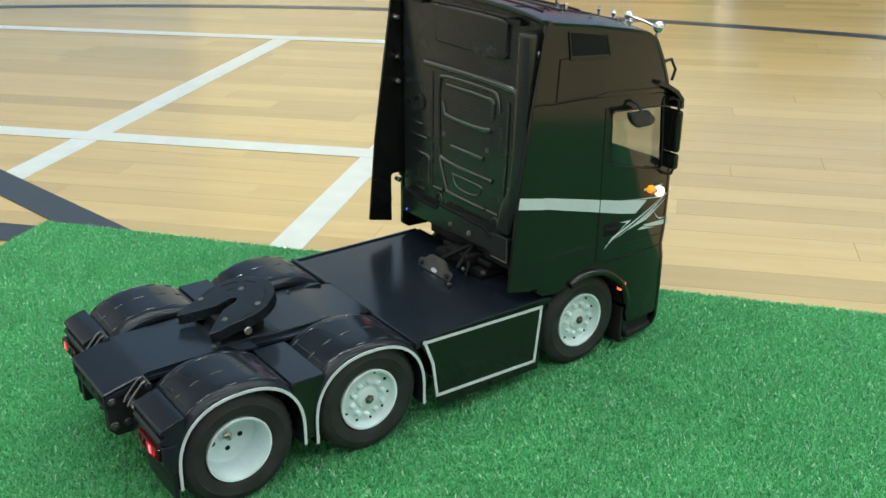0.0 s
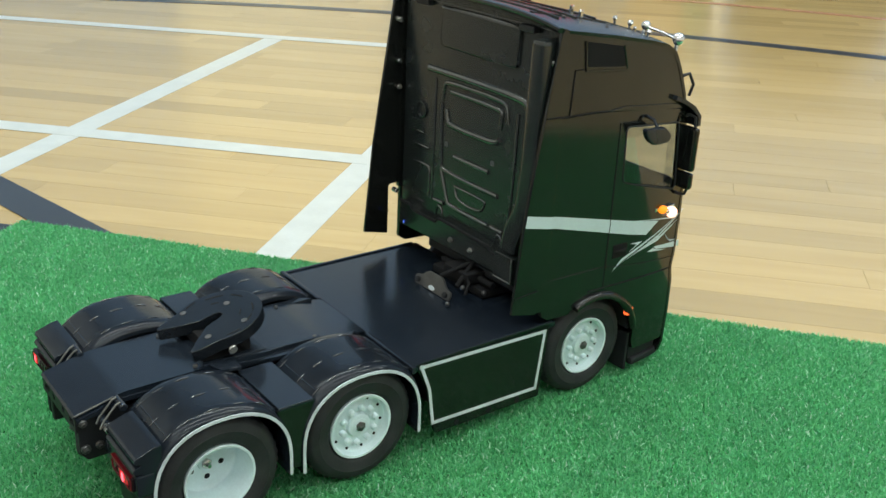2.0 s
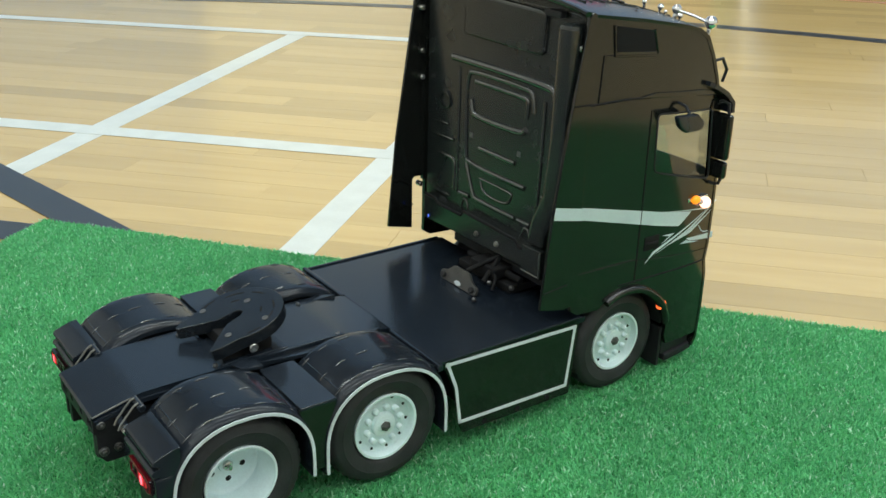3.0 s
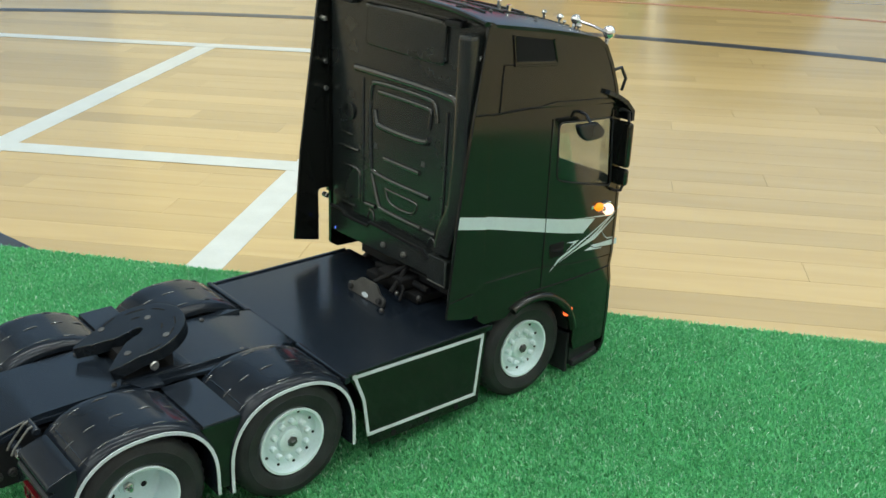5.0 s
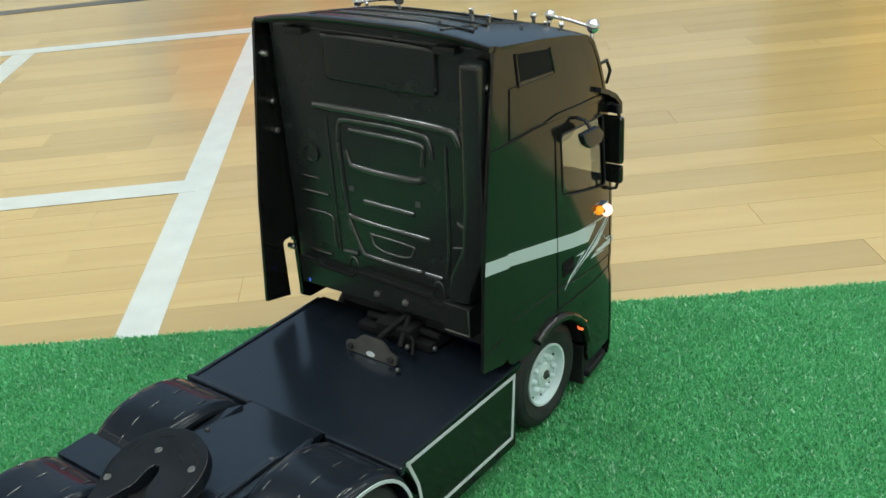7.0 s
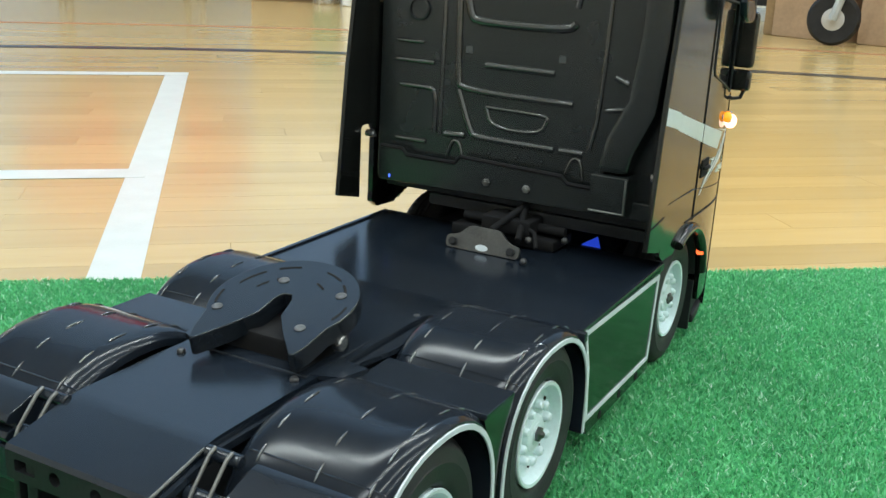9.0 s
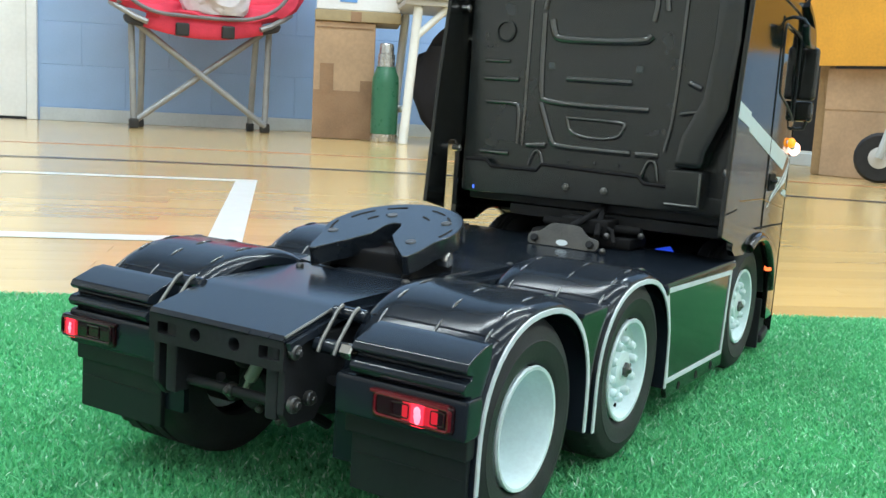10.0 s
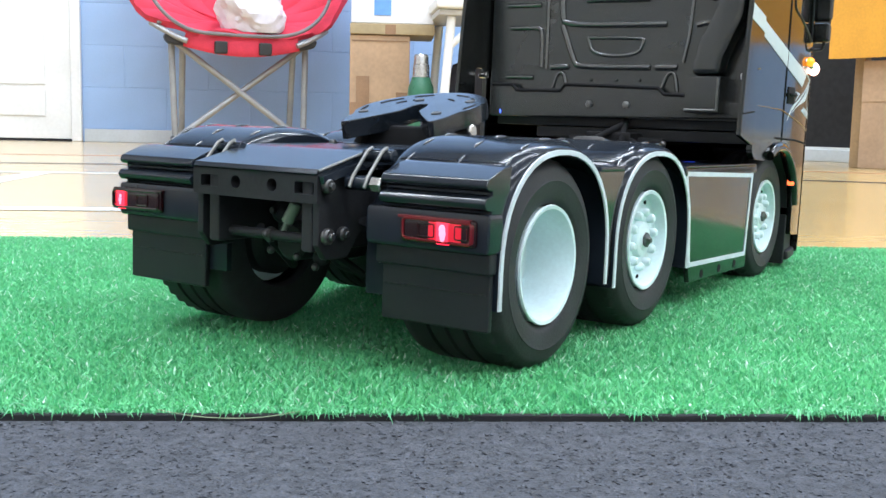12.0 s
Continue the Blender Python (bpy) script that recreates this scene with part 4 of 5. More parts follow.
# flat glowing wedge that paints blue light reflected by the deck
tpart("blue_reflection", prism([(0.42, -0.33), (0.545, -0.33), (0.445, -0.10)], 0.8365, 0.842, "z"), BLUE_SHEEN, truck, "blue reflection under the cab, drawn as a dim glowing wedge")

# ---------------- the cab ----------------
CABW = 1.045
CAB_SHIFT = (-0.03, 0.03, -0.01)  # the cab shell sits a touch to the left on its mounts


def cab_both(name, make, mat, parent=None, label=""):
    return both(name, make, mat, parent, label, CABW, CAB_SHIFT)


ARCH = [(0.50 * math.cos(w), ARCHZ + 0.50 * math.sin(w)) for w in np.linspace(math.radians(128), math.radians(-8), 20)]
SIDE = [(-0.60, 0.94), (-0.53, 0.895), *ARCH, (0.52, 0.33), (0.88, 0.30), (0.925, 0.34), (0.945, 0.55), (0.94, 0.86), (0.91, 1.0), (0.927, 1.12), (0.936, 1.45), (0.927, 1.72), (0.90, 2.05),
        (0.845, 2.36), (0.77, 2.60), (0.685, 2.80), (0.60, 2.95), (0.50, 3.02), (0.30, 3.07), (-0.10, 3.135), (-0.60, 3.205)]
WINDOW = [(0.15, 2.41), (0.745, 2.357), (0.80, 1.757), (0.17, 1.945)]
cab = cab_both("cab_side", lambda: prism(SIDE, 0.945, 0.98, holes=[smooth_loop(WINDOW[::-1], 0.05)]), GLOSS, label="glossy black cab side with a door window")
for ob, s in zip(cab, (1, -1)):
    xs = sorted((s * 0.958 * CABW, s * 0.966 * CABW))
    pane = taper(prism(smooth_loop(WINDOW, 0.05), *xs))
    pane.transform(Matrix.Translation(CAB_SHIFT))
    glass = tpart("door_glass", pane, GLASS, ob, "clear door window")
    glass.visible_shadow = False
cab_both("window_seal", lambda: tube([(0.981, y, z) for y, z in smooth_loop(WINDOW, 0.05)], 0.007, 6, closed=True), MATTE)


def cab_skin(path, mat, name, crown=0.0, edge=0.985, label="", thick=0.03, n=15):
    """A sheet across the cab along a side path, bulged in the middle."""
    edge *= CABW
    bm = bmesh.new()
    xs = [edge * math.sin(w) for w in np.linspace(-math.pi / 2, math.pi / 2, n)]
    rows = []
    for y, z, k in path:
        rows.append([bm.verts.new((x, y + k * 0.0, z + crown * k * (1 - abs(x / edge) ** 3.0))) for x in xs])
    for r0, r1 in zip(rows, rows[1:]):
        for i in range(n - 1):
            bm.faces.new((r0[i], r0[i + 1], r1[i + 1], r1[i]))
    bmesh.ops.recalc_face_normals(bm, faces=bm.faces)
    if sum(f.normal.z + f.normal.y for f in bm.faces) < 0:
        bmesh.ops.reverse_faces(bm, faces=bm.faces)
    bmesh.ops.solidify(bm, geom=bm.faces[:], thickness=thick)
    taper(bm)
    bm.transform(Matrix.Translation(CAB_SHIFT))
    return tpart(name, bm, mat, truck, label)


roof = cab_skin([(-0.645, 3.215, 1), (-0.55, 3.215, 1), (-0.1, 3.15, 1), (0.30, 3.08, 0.9), (0.50, 3.025, 0.7), (0.60, 2.955, 0.4), (0.685, 2.805, 0.2), (0.77, 2.605, 0.0), (0.843, 2.38, 0)], ROOF, "roof", crown=0.075, label="glossy black curved cab roof")
screen = cab_skin([(0.843, 2.375, 0), (0.90, 2.05, 0), (0.927, 1.74, 0)], GLASS, "windscreen", label="clear windscreen", thick=0.012, edge=0.94)
screen.visible_shadow = False
cab_skin([(0.930, 1.735, 0), (0.938, 1.45, 0), (0.930, 1.12, 0), (0.912, 1.0, 0), (0.943, 0.86, 0), (0.948, 0.55, 0), (0.93, 0.24, 0), (0.88, 0.165, 0)], GLOSS, "front_panel", label="glossy black cab front")
tpart("cab_floor", box(-0.94, 0.94, -0.52, 0.95, 1.06, 1.14, 0.01), MATTE, truck)
tpart("dashboard", prism([(0.58, 1.14), (0.90, 1.14), (0.895, 1.84), (0.83, 1.875), (0.62, 1.78)], -0.93, 0.93, bevel=0.02), MATTE, truck)
cab_both("cab_seat", lambda: joined(box(0.32, 0.78, -0.02, 0.42, 1.14, 1.55, 0.06), box(0.34, 0.76, -0.08, 0.08, 1.5, 2.08, 0.06), box(0.44, 0.66, -0.07, 0.05, 2.06, 2.22, 0.04)), MATTE, label="black driver's seat")
ring = [(-0.52 + 0.2 * math.cos(w), 0.52 + 0.07 * math.sin(w), 1.74 + 0.16 * math.sin(w)) for w in np.linspace(0, 2 * math.pi, 24)[:-1]]
tpart("steering_wheel", joined(tube(ring, 0.02, 8, closed=True), rod((-0.52, 0.52, 1.74), (-0.52, 0.68, 1.58), 0.02)), MATTE, truck)
cab_both("pillar_trim", lambda: tube([(0.93, 0.912, 1.74), (0.93, 0.885, 2.05), (0.93, 0.83, 2.38)], 0.045, 8), GLOSS)

# wheel arch lip, seams, lower bodywork
cab_both("arch_lip", lambda: tube([(0.985, 0.485 * math.cos(w), ARCHZ + 0.485 * math.sin(w)) for w in np.linspace(math.radians(118), math.radians(8), 24)], 0.036, 12), GLOSS)
cab_both("arch_liner", lambda: band([(0.48 * math.cos(w), ARCHZ + 0.48 * math.sin(w)) for w in np.linspace(math.radians(75), math.radians(5), 14)], 0.02, 0.5, 0.95), MATTE)
cab_both("front_mudflap", lambda: box(0.60, 0.95, 0.47, 0.50, 0.11, 0.48, 0.01), MATTE)
cab_both("step_backing", lambda: box(0.78, 0.93, 0.53, 0.87, 0.19, 0.36, 0.01), MATTE)
cab_both("entry_step", lambda: box(0.72, 0.965, 0.55, 0.90, 0.13, 0.20, 0.02), MATTE)
cab_both("bumper_strip", lambda: tube([(0.945, 0.950, 0.48), (0.945, 0.958, 0.62), (0.945, 0.953, 0.83)], 0.013, 6), CHROME)
cab_both("headlamp", lambda: box(0.72, 0.955, 0.925, 0.96, 0.42, 0.72, 0.02), SHADE_BLACK)
cab_both("door_seam", lambda: joined(tube([(0.9805, 0.075, 2.45), (0.9805, 0.08, 1.6), (0.9805, 0.075, 1.02)], 0.006, 5), tube([(0.9805, -0.10, 1.04), (0.9805, 0.4, 1.03), (0.9805, 0.90, 1.0)], 0.007, 5)), SHADE_BLACK)
cab_both("belt_seam", lambda: tube([(0.982, -0.60, 2.57), (0.984, -0.2, 2.57), (0.984, 0.3, 2.54), (0.982, 0.76, 2.475)], 0.008, 6), SHADE_BLACK)
cab_both("upper_seam", lambda: joined(tube([(0.9815, -0.49, 2.575), (0.9815, -0.47, 2.92), (0.9815, -0.38, 2.915)], 0.006, 5)), SHADE_BLACK)
cab_both("swage_line", lambda: tube([(0.98, -0.55, 1.245), (0.983, 0.0, 1.235), (0.983, 0.42, 1.17), (0.98, 0.92, 1.10)], 0.004, 6), GLOSS)
cab_both("door_handle", lambda: joined(box(0.978, 0.987, 0.15, 0.31, 1.28, 1.40, 0.004), tube([(0.987, 0.17, 1.345), (1.002, 0.2, 1.345), (1.002, 0.26, 1.345), (0.987, 0.29, 1.345)], 0.013, 6)), SHADE_BLACK, label="recessed black door handle")
# flush plate, the shade of the window's recess is in its dark colour
cab_both("roof_window", lambda: prism(smooth_loop([(-0.372, 3.122), (0.008, 3.058), (0.055, 2.90), (-0.352, 2.935)], 0.025), 0.974, 0.9835), SHADE_BLACK, label="roof side window painted dark for the shade of its recess")
cab_both("roof_window_frame", lambda: joined(tube([(0.981, y, z) for y, z in ((-0.392, 3.125), (-0.362, 2.905), (0.062, 2.872), (0.08, 2.895), (0.024, 3.06))], 0.012, 6), prism([(-0.362, 2.905), (0.068, 2.872), (0.055, 2.90), (-0.352, 2.935)], 0.978, 0.9865, bevel=0.003)), GLOSS)
cab_both("roof_step", lambda: tube([(0.965, -0.56, 3.20), (0.972, -0.2, 3.15), (0.965, -0.02, 3.13), (0.93, 0.05, 3.115)], 0.014, 8), GLOSS)
cab_both("belt_ledge", lambda: prism([(-0.10, 2.565), (0.75, 2.48), (0.765, 2.505), (0.60, 2.54), (0.1, 2.585)], 0.978, 0.992, bevel=0.004), GLOSS)

# side fairings behind the cab, with the slit at their foot
FAIR = [(-0.935, 1.045), (-0.68, 0.985), (-0.68, 1.45), (-0.66, 1.47), (-0.58, 1.47), (-0.58, 3.22), (-0.615, 3.24), (-0.65, 3.20), (-0.745, 2.58), (-0.855, 1.86)]
for side in (1, -1):
    # the fairing stands a little further back on the left
    fair = taper(prism([(y - (0.032 if side < 0 and y < -0.6 else 0), z) for y, z in FAIR], 0.97, 1.0, bevel=0.008))
    fair.transform(Matrix.Translation(CAB_SHIFT) @ Matrix.Diagonal((side * CABW, 1, 1, 1)))
    tpart("side_fairing", fair, GLOSS, truck, "glossy black side fairing")
cab_both("side_foot", lambda: prism([(-0.605, 0.96), (-0.53, 0.90), (-0.30, 0.885), (-0.30, 1.42), (-0.56, 1.42)], 0.945, 0.9795), GLOSS)
tpart("fairing_filler", box(0.985, 1.006, -0.67, -0.555, 0.985, 1.46, 0.006), GLOSS, truck)
cab_both("fairing_seam", lambda: tube([(1.001, -0.735, 2.59), (1.001, -0.585, 2.585)], 0.006, 5), SHADE_BLACK)
cab_both("fairing_foot_seam", lambda: tube([(1.001, -0.915, 1.18), (1.001, -0.685, 1.20)], 0.005, 5), SHADE_BLACK)
cab_both("fairing_return", lambda: prism([(-0.57, 1.45), (-0.57, 3.12), (-0.63, 3.1), (-0.63, 1.45)], 0.93, 0.97), GLOSS)
for z in (1.42, 2.39, 2.62, 2.98):
    cab_both("fairing_bolt", lambda z=z: rod((0.90, -0.665, z), (0.965, -0.665, z), 0.024, 8), STEEL, label="small steel bolt")

# cab back wall with its mouldings
back = tpart("back_wall", joined(box(-0.98, 0.98, -0.575, -0.53, 1.12, 3.19, 0.01)), BACKWALL, truck, "black moulded cab back wall with raised ribs")
tpart("lower_sill", prism([(-0.93, 1.115), (0.93, 1.14), (0.93, 1.245), (0.58, 1.26), (0.56, 1.28), (0.40, 1.285), (0.36, 1.325), (-0.33, 1.345), (-0.37, 1.30), (-0.72, 1.30), (-0.76, 1.34), (-0.93, 1.34)], -0.635, -0.576, "y", bevel=0.01), BACKWALL, back)
tpart("sill_gap", tube([(x, -0.634, z) for x, z in [(-0.92, 1.345), (-0.76, 1.345), (-0.72, 1.305), (-0.37, 1.305), (-0.33, 1.35), (0.36, 1.33), (0.40, 1.29), (0.56, 1.285)]], 0.013, 6), SHADE_BLACK, back, "dark gap over the sill")
tpart("upper_panel", prism(smooth_loop([(-0.46, 2.84), (0.52, 2.83), (0.54, 3.155), (-0.44, 3.165)], 0.05), -0.600, -0.576, "y", bevel=0.018), BACKWALL, back)

tpart("back_header", prism([(-0.98, 3.15), (0.98, 3.15)] + [(x, 3.18 + 0.075 * (1 - abs(x / 1.03) ** 3)) for x in np.linspace(0.98, -0.98, 15)], -0.572, -0.54, "y"), BACKWALL, back)


def lift(z):
    """Heights of the mouldings stretch upwards from the lowest rib."""
    return z if z < 1.47 else 1.47 + 1.1 * (z - 1.47) if z < 2.52 else 2.625 + 0.94 * (z - 2.52)


def ridge(*pts, r=0.013):
    bm = tube([(x, 0.0, lift(z)) for x, z in eased(list(pts))], r * 1.7, 12)
    bm.transform(Matrix.Translation((0, -0.5755, 0)) @ Matrix.Diagonal((1, 0.85, 1, 1)))
    return tpart("moulded_rib", bm, RIB, back, smooth=80)


ridge((-0.46, 3.075), (0.0, 3.085), (0.50, 3.075), (0.52, 3.05), (0.51, 2.78), r=0.013)
ridge((-0.44, 3.06), (-0.45, 2.79), r=0.009)
ridge((-0.62, 2.515), (0.0, 2.52), (0.60, 2.51), (0.66, 2.48), (0.68, 2.42), r=0.018)
ridge((-0.42, 2.30), (-0.40, 2.42), (-0.35, 2.455), (0.36, 2.455), (0.42, 2.42), (0.44, 2.30), r=0.012)
ridge((-0.30, 2.385), (0.34, 2.385), (0.37, 2.36), (0.35, 2.24), r=0.012)
ridge((-0.36, 2.24), (-0.34, 2.16), (-0.30, 2.12), (0.31, 2.12), (0.35, 2.16), r=0.016)
ridge((-0.22, 1.89), (0.24, 1.885))
ridge((-0.42, 2.28), (-0.41, 1.80), (-0.38, 1.735), (0.37, 1.73))
ridge((-0.40, 1.735), (-0.30, 1.50), (-0.26, 1.475), (0.27, 1.47))
ridge((-0.20, 1.655), (0.20, 1.65), (0.22, 1.63), (0.17, 1.54), (-0.16, 1.545), (-0.20, 1.655), r=0.008)
ridge((0.31, 1.47), (0.46, 1.47))
ridge((-0.48, 1.47), (-0.34, 1.475))
ridge((-0.82, 1.725), (-0.60, 1.725), (-0.56, 1.70), (-0.56, 1.47), r=0.010)
ridge((-0.84, 1.40), (-0.62, 1.40), r=0.010)
ridge((-0.85, 1.87), (-0.58, 1.87), r=0.010)
ridge((-0.85, 1.98), (-0.66, 1.98), r=0.008)
ridge((-0.52, 2.45), (-0.52, 1.46), r=0.009)
ridge((0.56, 2.40), (0.54, 1.70), (0.50, 1.50), r=0.009)
ridge((0.58, 1.72), (0.70, 1.74), (0.78, 1.735), r=0.010)
ridge((0.62, 1.90), (0.70, 1.87), r=0.012)
for x0 in (-0.46, 0.36):
    ridge((x0, 1.33), (x0 + 0.03, 1.42), (x0 + 0.06, 1.44), (x0 + 0.09, 1.42), (x0 + 0.11, 1.31), r=0.009)
cab_both("grab_slot", lambda: prism([(-0.57, 1.995), (-0.612, 2.005), (-0.592, 2.125), (-0.57, 2.13)], 0.275, 0.32, bevel=0.004), SLOT, parent=back, label="short dark grey grab slot")
tpart("port", lathe([(0.075, -0.574), (0.075, -0.592), (0.062, -0.594), (0.058, -0.578), (0.0, -0.577)], 24, at=(-0.705, 0, 2.235), axis="y"), BACKWALL, back, "round moulded port")
for x in (-0.137, 0.137):
    tpart("sill_bolt", joined(rod((x, -0.655, 1.215), (x, -0.63, 1.215), 0.026, 6), rod((x, -0.665, 1.215), (x, -0.65, 1.215), 0.014, 8)), DULL, back, "small steel bolt")
for x in (-0.16, 0.03, 0.2):
    tpart("rivet", ball((x, -0.578, 1.385), 0.012, 8), BACKWALL, back)
duct = tpart("air_duct", prism([(0.60, 1.41), (0.80, 1.41), (0.82, 1.52), (0.93, 1.78), (0.965, 2.2), (0.965, 3.14), (0.81, 3.14), (0.785, 2.2), (0.75, 1.85), (0.64, 1.62)], -0.74, -0.576, "y", bevel=0.045), BACKWALL, truck, "black air intake duct up the cab back")
tpart("duct_foot", box(0.585, 0.815, -0.755, -0.576, 1.17, 1.405, 0.012), BACKWALL, duct)
tpart("duct_clip", joined(tube([(0.59, -0.757, 1.19), (0.80, -0.757, 1.19), (0.80, -0.757, 1.39)], 0.006, 6)), DULL, duct)
tpart("cab_underside", box(-0.60, 0.94, -0.53, 0.45, 0.98, 1.055, 0.01), MATTE, truck)

# decals on the doors
cab_both("side_stripe", lambda: prism([(-0.848, 1.855), (-0.582, 1.798), (-0.582, 1.700), (-0.862, 1.760)], 1.0012, 1.0030), DECAL, label="pale grey decal stripe")
cab_both("side_stripe", lambda: prism([(-0.578, 1.797), (0.64, 1.510), (0.51, 1.415), (-0.578, 1.699)], 0.9812, 0.9832), DECAL, label="pale grey decal stripe")
for pts in ([(0.17, 1.165), (0.26, 1.255), (0.94, 1.515), (0.27, 1.235)], [(0.27, 1.22), (0.66, 1.375), (0.97, 1.53), (0.68, 1.365)], [(0.42, 1.275), (0.70, 1.365), (0.90, 1.45), (0.66, 1.32)],
            [(0.36, 1.575), (0.80, 1.50), (0.88, 1.49), (0.80, 1.488)], [(0.34, 1.375), (0.47, 1.365), (0.34, 1.30), (0.42, 1.352)], [(0.62, 1.275), (0.97, 1.235), (0.97, 1.18), (0.66, 1.245)],
            [(0.74, 1.37), (0.80, 1.29), (0.93, 1.255), (0.83, 1.268)], [(0.55, 1.245), (0.78, 1.205), (0.66, 1.24), (0.62, 1.262)]):
    cab_both("decal_flash", lambda pts=pts: prism(pts, 0.9812, 0.9836), DECAL)

# mirrors, lamps and roof bar
def mirror_part(name, make, mat, label=""):
    """A mirror piece on the right and, set closer to the cab, on the left."""
    for side in (1, -1):
        bm = make()
        bm.transform(Matrix.Translation((0 if side > 0 else 0.075, 0, 0)) @ Matrix.Diagonal((side, 1, 1, 1)))
        tpart(name, bm, mat, truck, label)


mirror_part("main_mirror", lambda: box(0.925, 1.075, 0.93, 1.0, 1.915, 2.30, 0.03), GLOSS, label="tall black door mirror")
mirror_part("wide_mirror", lambda: box(0.93, 1.07, 0.93, 1.0, 1.755, 1.905, 0.028), GLOSS, label="small black wide-angle mirror")
mirror_part("mirror_arm", lambda: tube([(0.90, 0.90, 2.36), (0.97, 0.95, 2.40), (1.02, 0.97, 2.38), (1.03, 0.97, 2.28)], 0.014, 8), MATTE)
mirror_part("lower_mirror_arm", lambda: tube([(0.90, 0.91, 1.74), (0.96, 0.95, 1.70), (1.01, 0.97, 1.71), (1.03, 0.97, 1.77)], 0.014, 8), MATTE)
mirror_part("mirror_glass", lambda: box(0.938, 1.062, 0.922, 0.932, 1.935, 2.28, 0.003), GLOSS, label="dark mirror glass")
cab_both("kerb_mirror", lambda: prism(smooth_loop([(0.22, 2.41), (0.44, 2.40), (0.53, 2.31), (0.49, 2.26), (0.34, 2.26), (0.26, 2.32)], 0.03), 1.06, 1.11, bevel=0.015), SATIN, label="small rounded black kerb mirror")
cab_both("kerb_mirror_arm", lambda: tube([(0.98, 0.36, 2.47), (1.04, 0.37, 2.455), (1.08, 0.38, 2.39)], 0.013, 8), SATIN)
tpart("sun_visor", band([(0.70, 2.56), (0.82, 2.51), (0.93, 2.45), (1.01, 2.37), (1.01, 2.30)][::-1], 0.035, -1.02, 1.02), SATIN, truck, "smoked black sun visor")
cab_both("visor_bracket", lambda: tube([(0.96, 0.71, 2.74), (1.0, 0.77, 2.76), (1.0, 0.84, 2.66), (0.97, 0.84, 2.56)], 0.014, 6), MATTE)
for side in (1, -1):
    lamp = tpart("side_lamp", joined(box(*sorted((side * 0.945, side * 0.985)), 0.66, 0.90, 1.59, 1.62, 0.006), tube([(side * 0.95, 0.78, 1.60), (side * 0.98, 0.80, 1.58), (side * 0.99, 0.82, 1.565)], 0.02, 8)), CHROME, truck, "chrome side lamp with a lit bulb and an amber lens")
    tpart("bulb", ball((side * 0.99, 0.865, 1.555), 0.050, 16, (0.85, 1, 1)), BULB_LIT, lamp, "glowing warm white bulb")
    tpart("amber_lens", ball((side * 0.99, 0.745, 1.60), 0.040, 14, (0.8, 1.15, 0.9)), AMBER_LIT, lamp, "glowing amber lens")
    tpart("fender_marker", box(*sorted((side * 0.97, side * 1.02)), 0.425, 0.50, 0.69, 0.76, 0.012), ORANGE_LIT, truck, "glowing orange marker lamp")
for x, y, z, r in ((0.965, 0.69, 3.035, 0.052), (0.62, 0.68, 3.085, 0.040), (-0.95, 0.36, 3.125, 0.036), (-0.62, 0.48, 3.155, 0.052)):
    tpart("roof_lamp", joined(ball((x, y, z + 0.005), r, 18), rod((x, y - 0.02, z - 0.085), (x, y, z), 0.018, 8)), CHROME, truck, "round chrome roof lamp")
for x, y, z, r in ((0.82, 0.50, 3.085, 0.022), (0.54, 0.58, 3.105, 0.026), (0.44, 0.50, 3.135, 0.02), (0.74, 0.42, 3.11, 0.014), (-0.80, 0.30, 3.14, 0.016)):
    tpart("lamp_foot", joined(ball((x, y, z), r, 10), rod((x, y, z - 0.05), (x, y, z), r * 0.6, 8)), CHROME, truck)
tpart("roof_bar", tube([(0.62, 0.68, 3.085), (0.80, 0.685, 3.065), (0.965, 0.68, 3.035)], 0.012, 10), CHROME, truck, "thin chrome roof bar")
tpart("roof_bar", tube([(-0.62, 0.48, 3.155), (-0.80, 0.42, 3.145), (-0.95, 0.36, 3.125)], 0.012, 10), CHROME, truck, "thin chrome roof bar")
for x, y in ((0.34, 0.10), (0.55, 0.0)):
    tpart("roof_stud", joined(rod((x, y, 3.17), (x, y, 3.245), 0.018, 8)), CHROME, truck, "small chrome roof stud")
cab_both("roof_rail", lambda: tube([(0.55, -0.55, 3.27), (0.57, -0.2, 3.22), (0.60, 0.2, 3.15), (0.66, 0.5, 3.06)], 0.016, 6), GLOSS)
tpart("rear_lip", tube([(x, -0.635, 3.212 + 0.075 * (1 - abs(x / 1.03) ** 3)) for x in np.linspace(-1.01, 1.01, 17)], 0.03, 8, 0.7), GLOSS, truck)
for x0, x1, y in ((-0.70, 0.70, -0.38), (-0.62, 0.62, -0.12), (-0.55, 0.55, 0.16)):
    tpart("roof_moulding", tube([(x, y, 3.215 - 0.145 * (y + 0.55) + 0.075 * (1 - abs(x / 1.03) ** 3) - 0.004) for x in np.linspace(x0, x1, 15)], 0.010, 6), GLOSS, roof)
for x, y in ((-0.5, -0.3), (-0.15, -0.25), (0.1, -0.05), (0.35, -0.28), (0.75, 0.1), (0.2, 0.2), (-0.3, 0.1), (0.62, -0.25)):
    tpart("roof_screw", ball((x, y, 3.213 - 0.145 * (y + 0.55) + 0.075 * (1 - abs(x / 1.03) ** 3)), 0.016, 8, (1, 1, 0.6)), DARKSTEEL, roof)
cab_both("roof_hinge", lambda: box(0.55, 0.72, -0.66, -0.58, 3.15, 3.20, 0.012), MATTE)

# ---------------- things along the blue wall ----------------


K = 1.29  # size of the things along the wall against their drawing
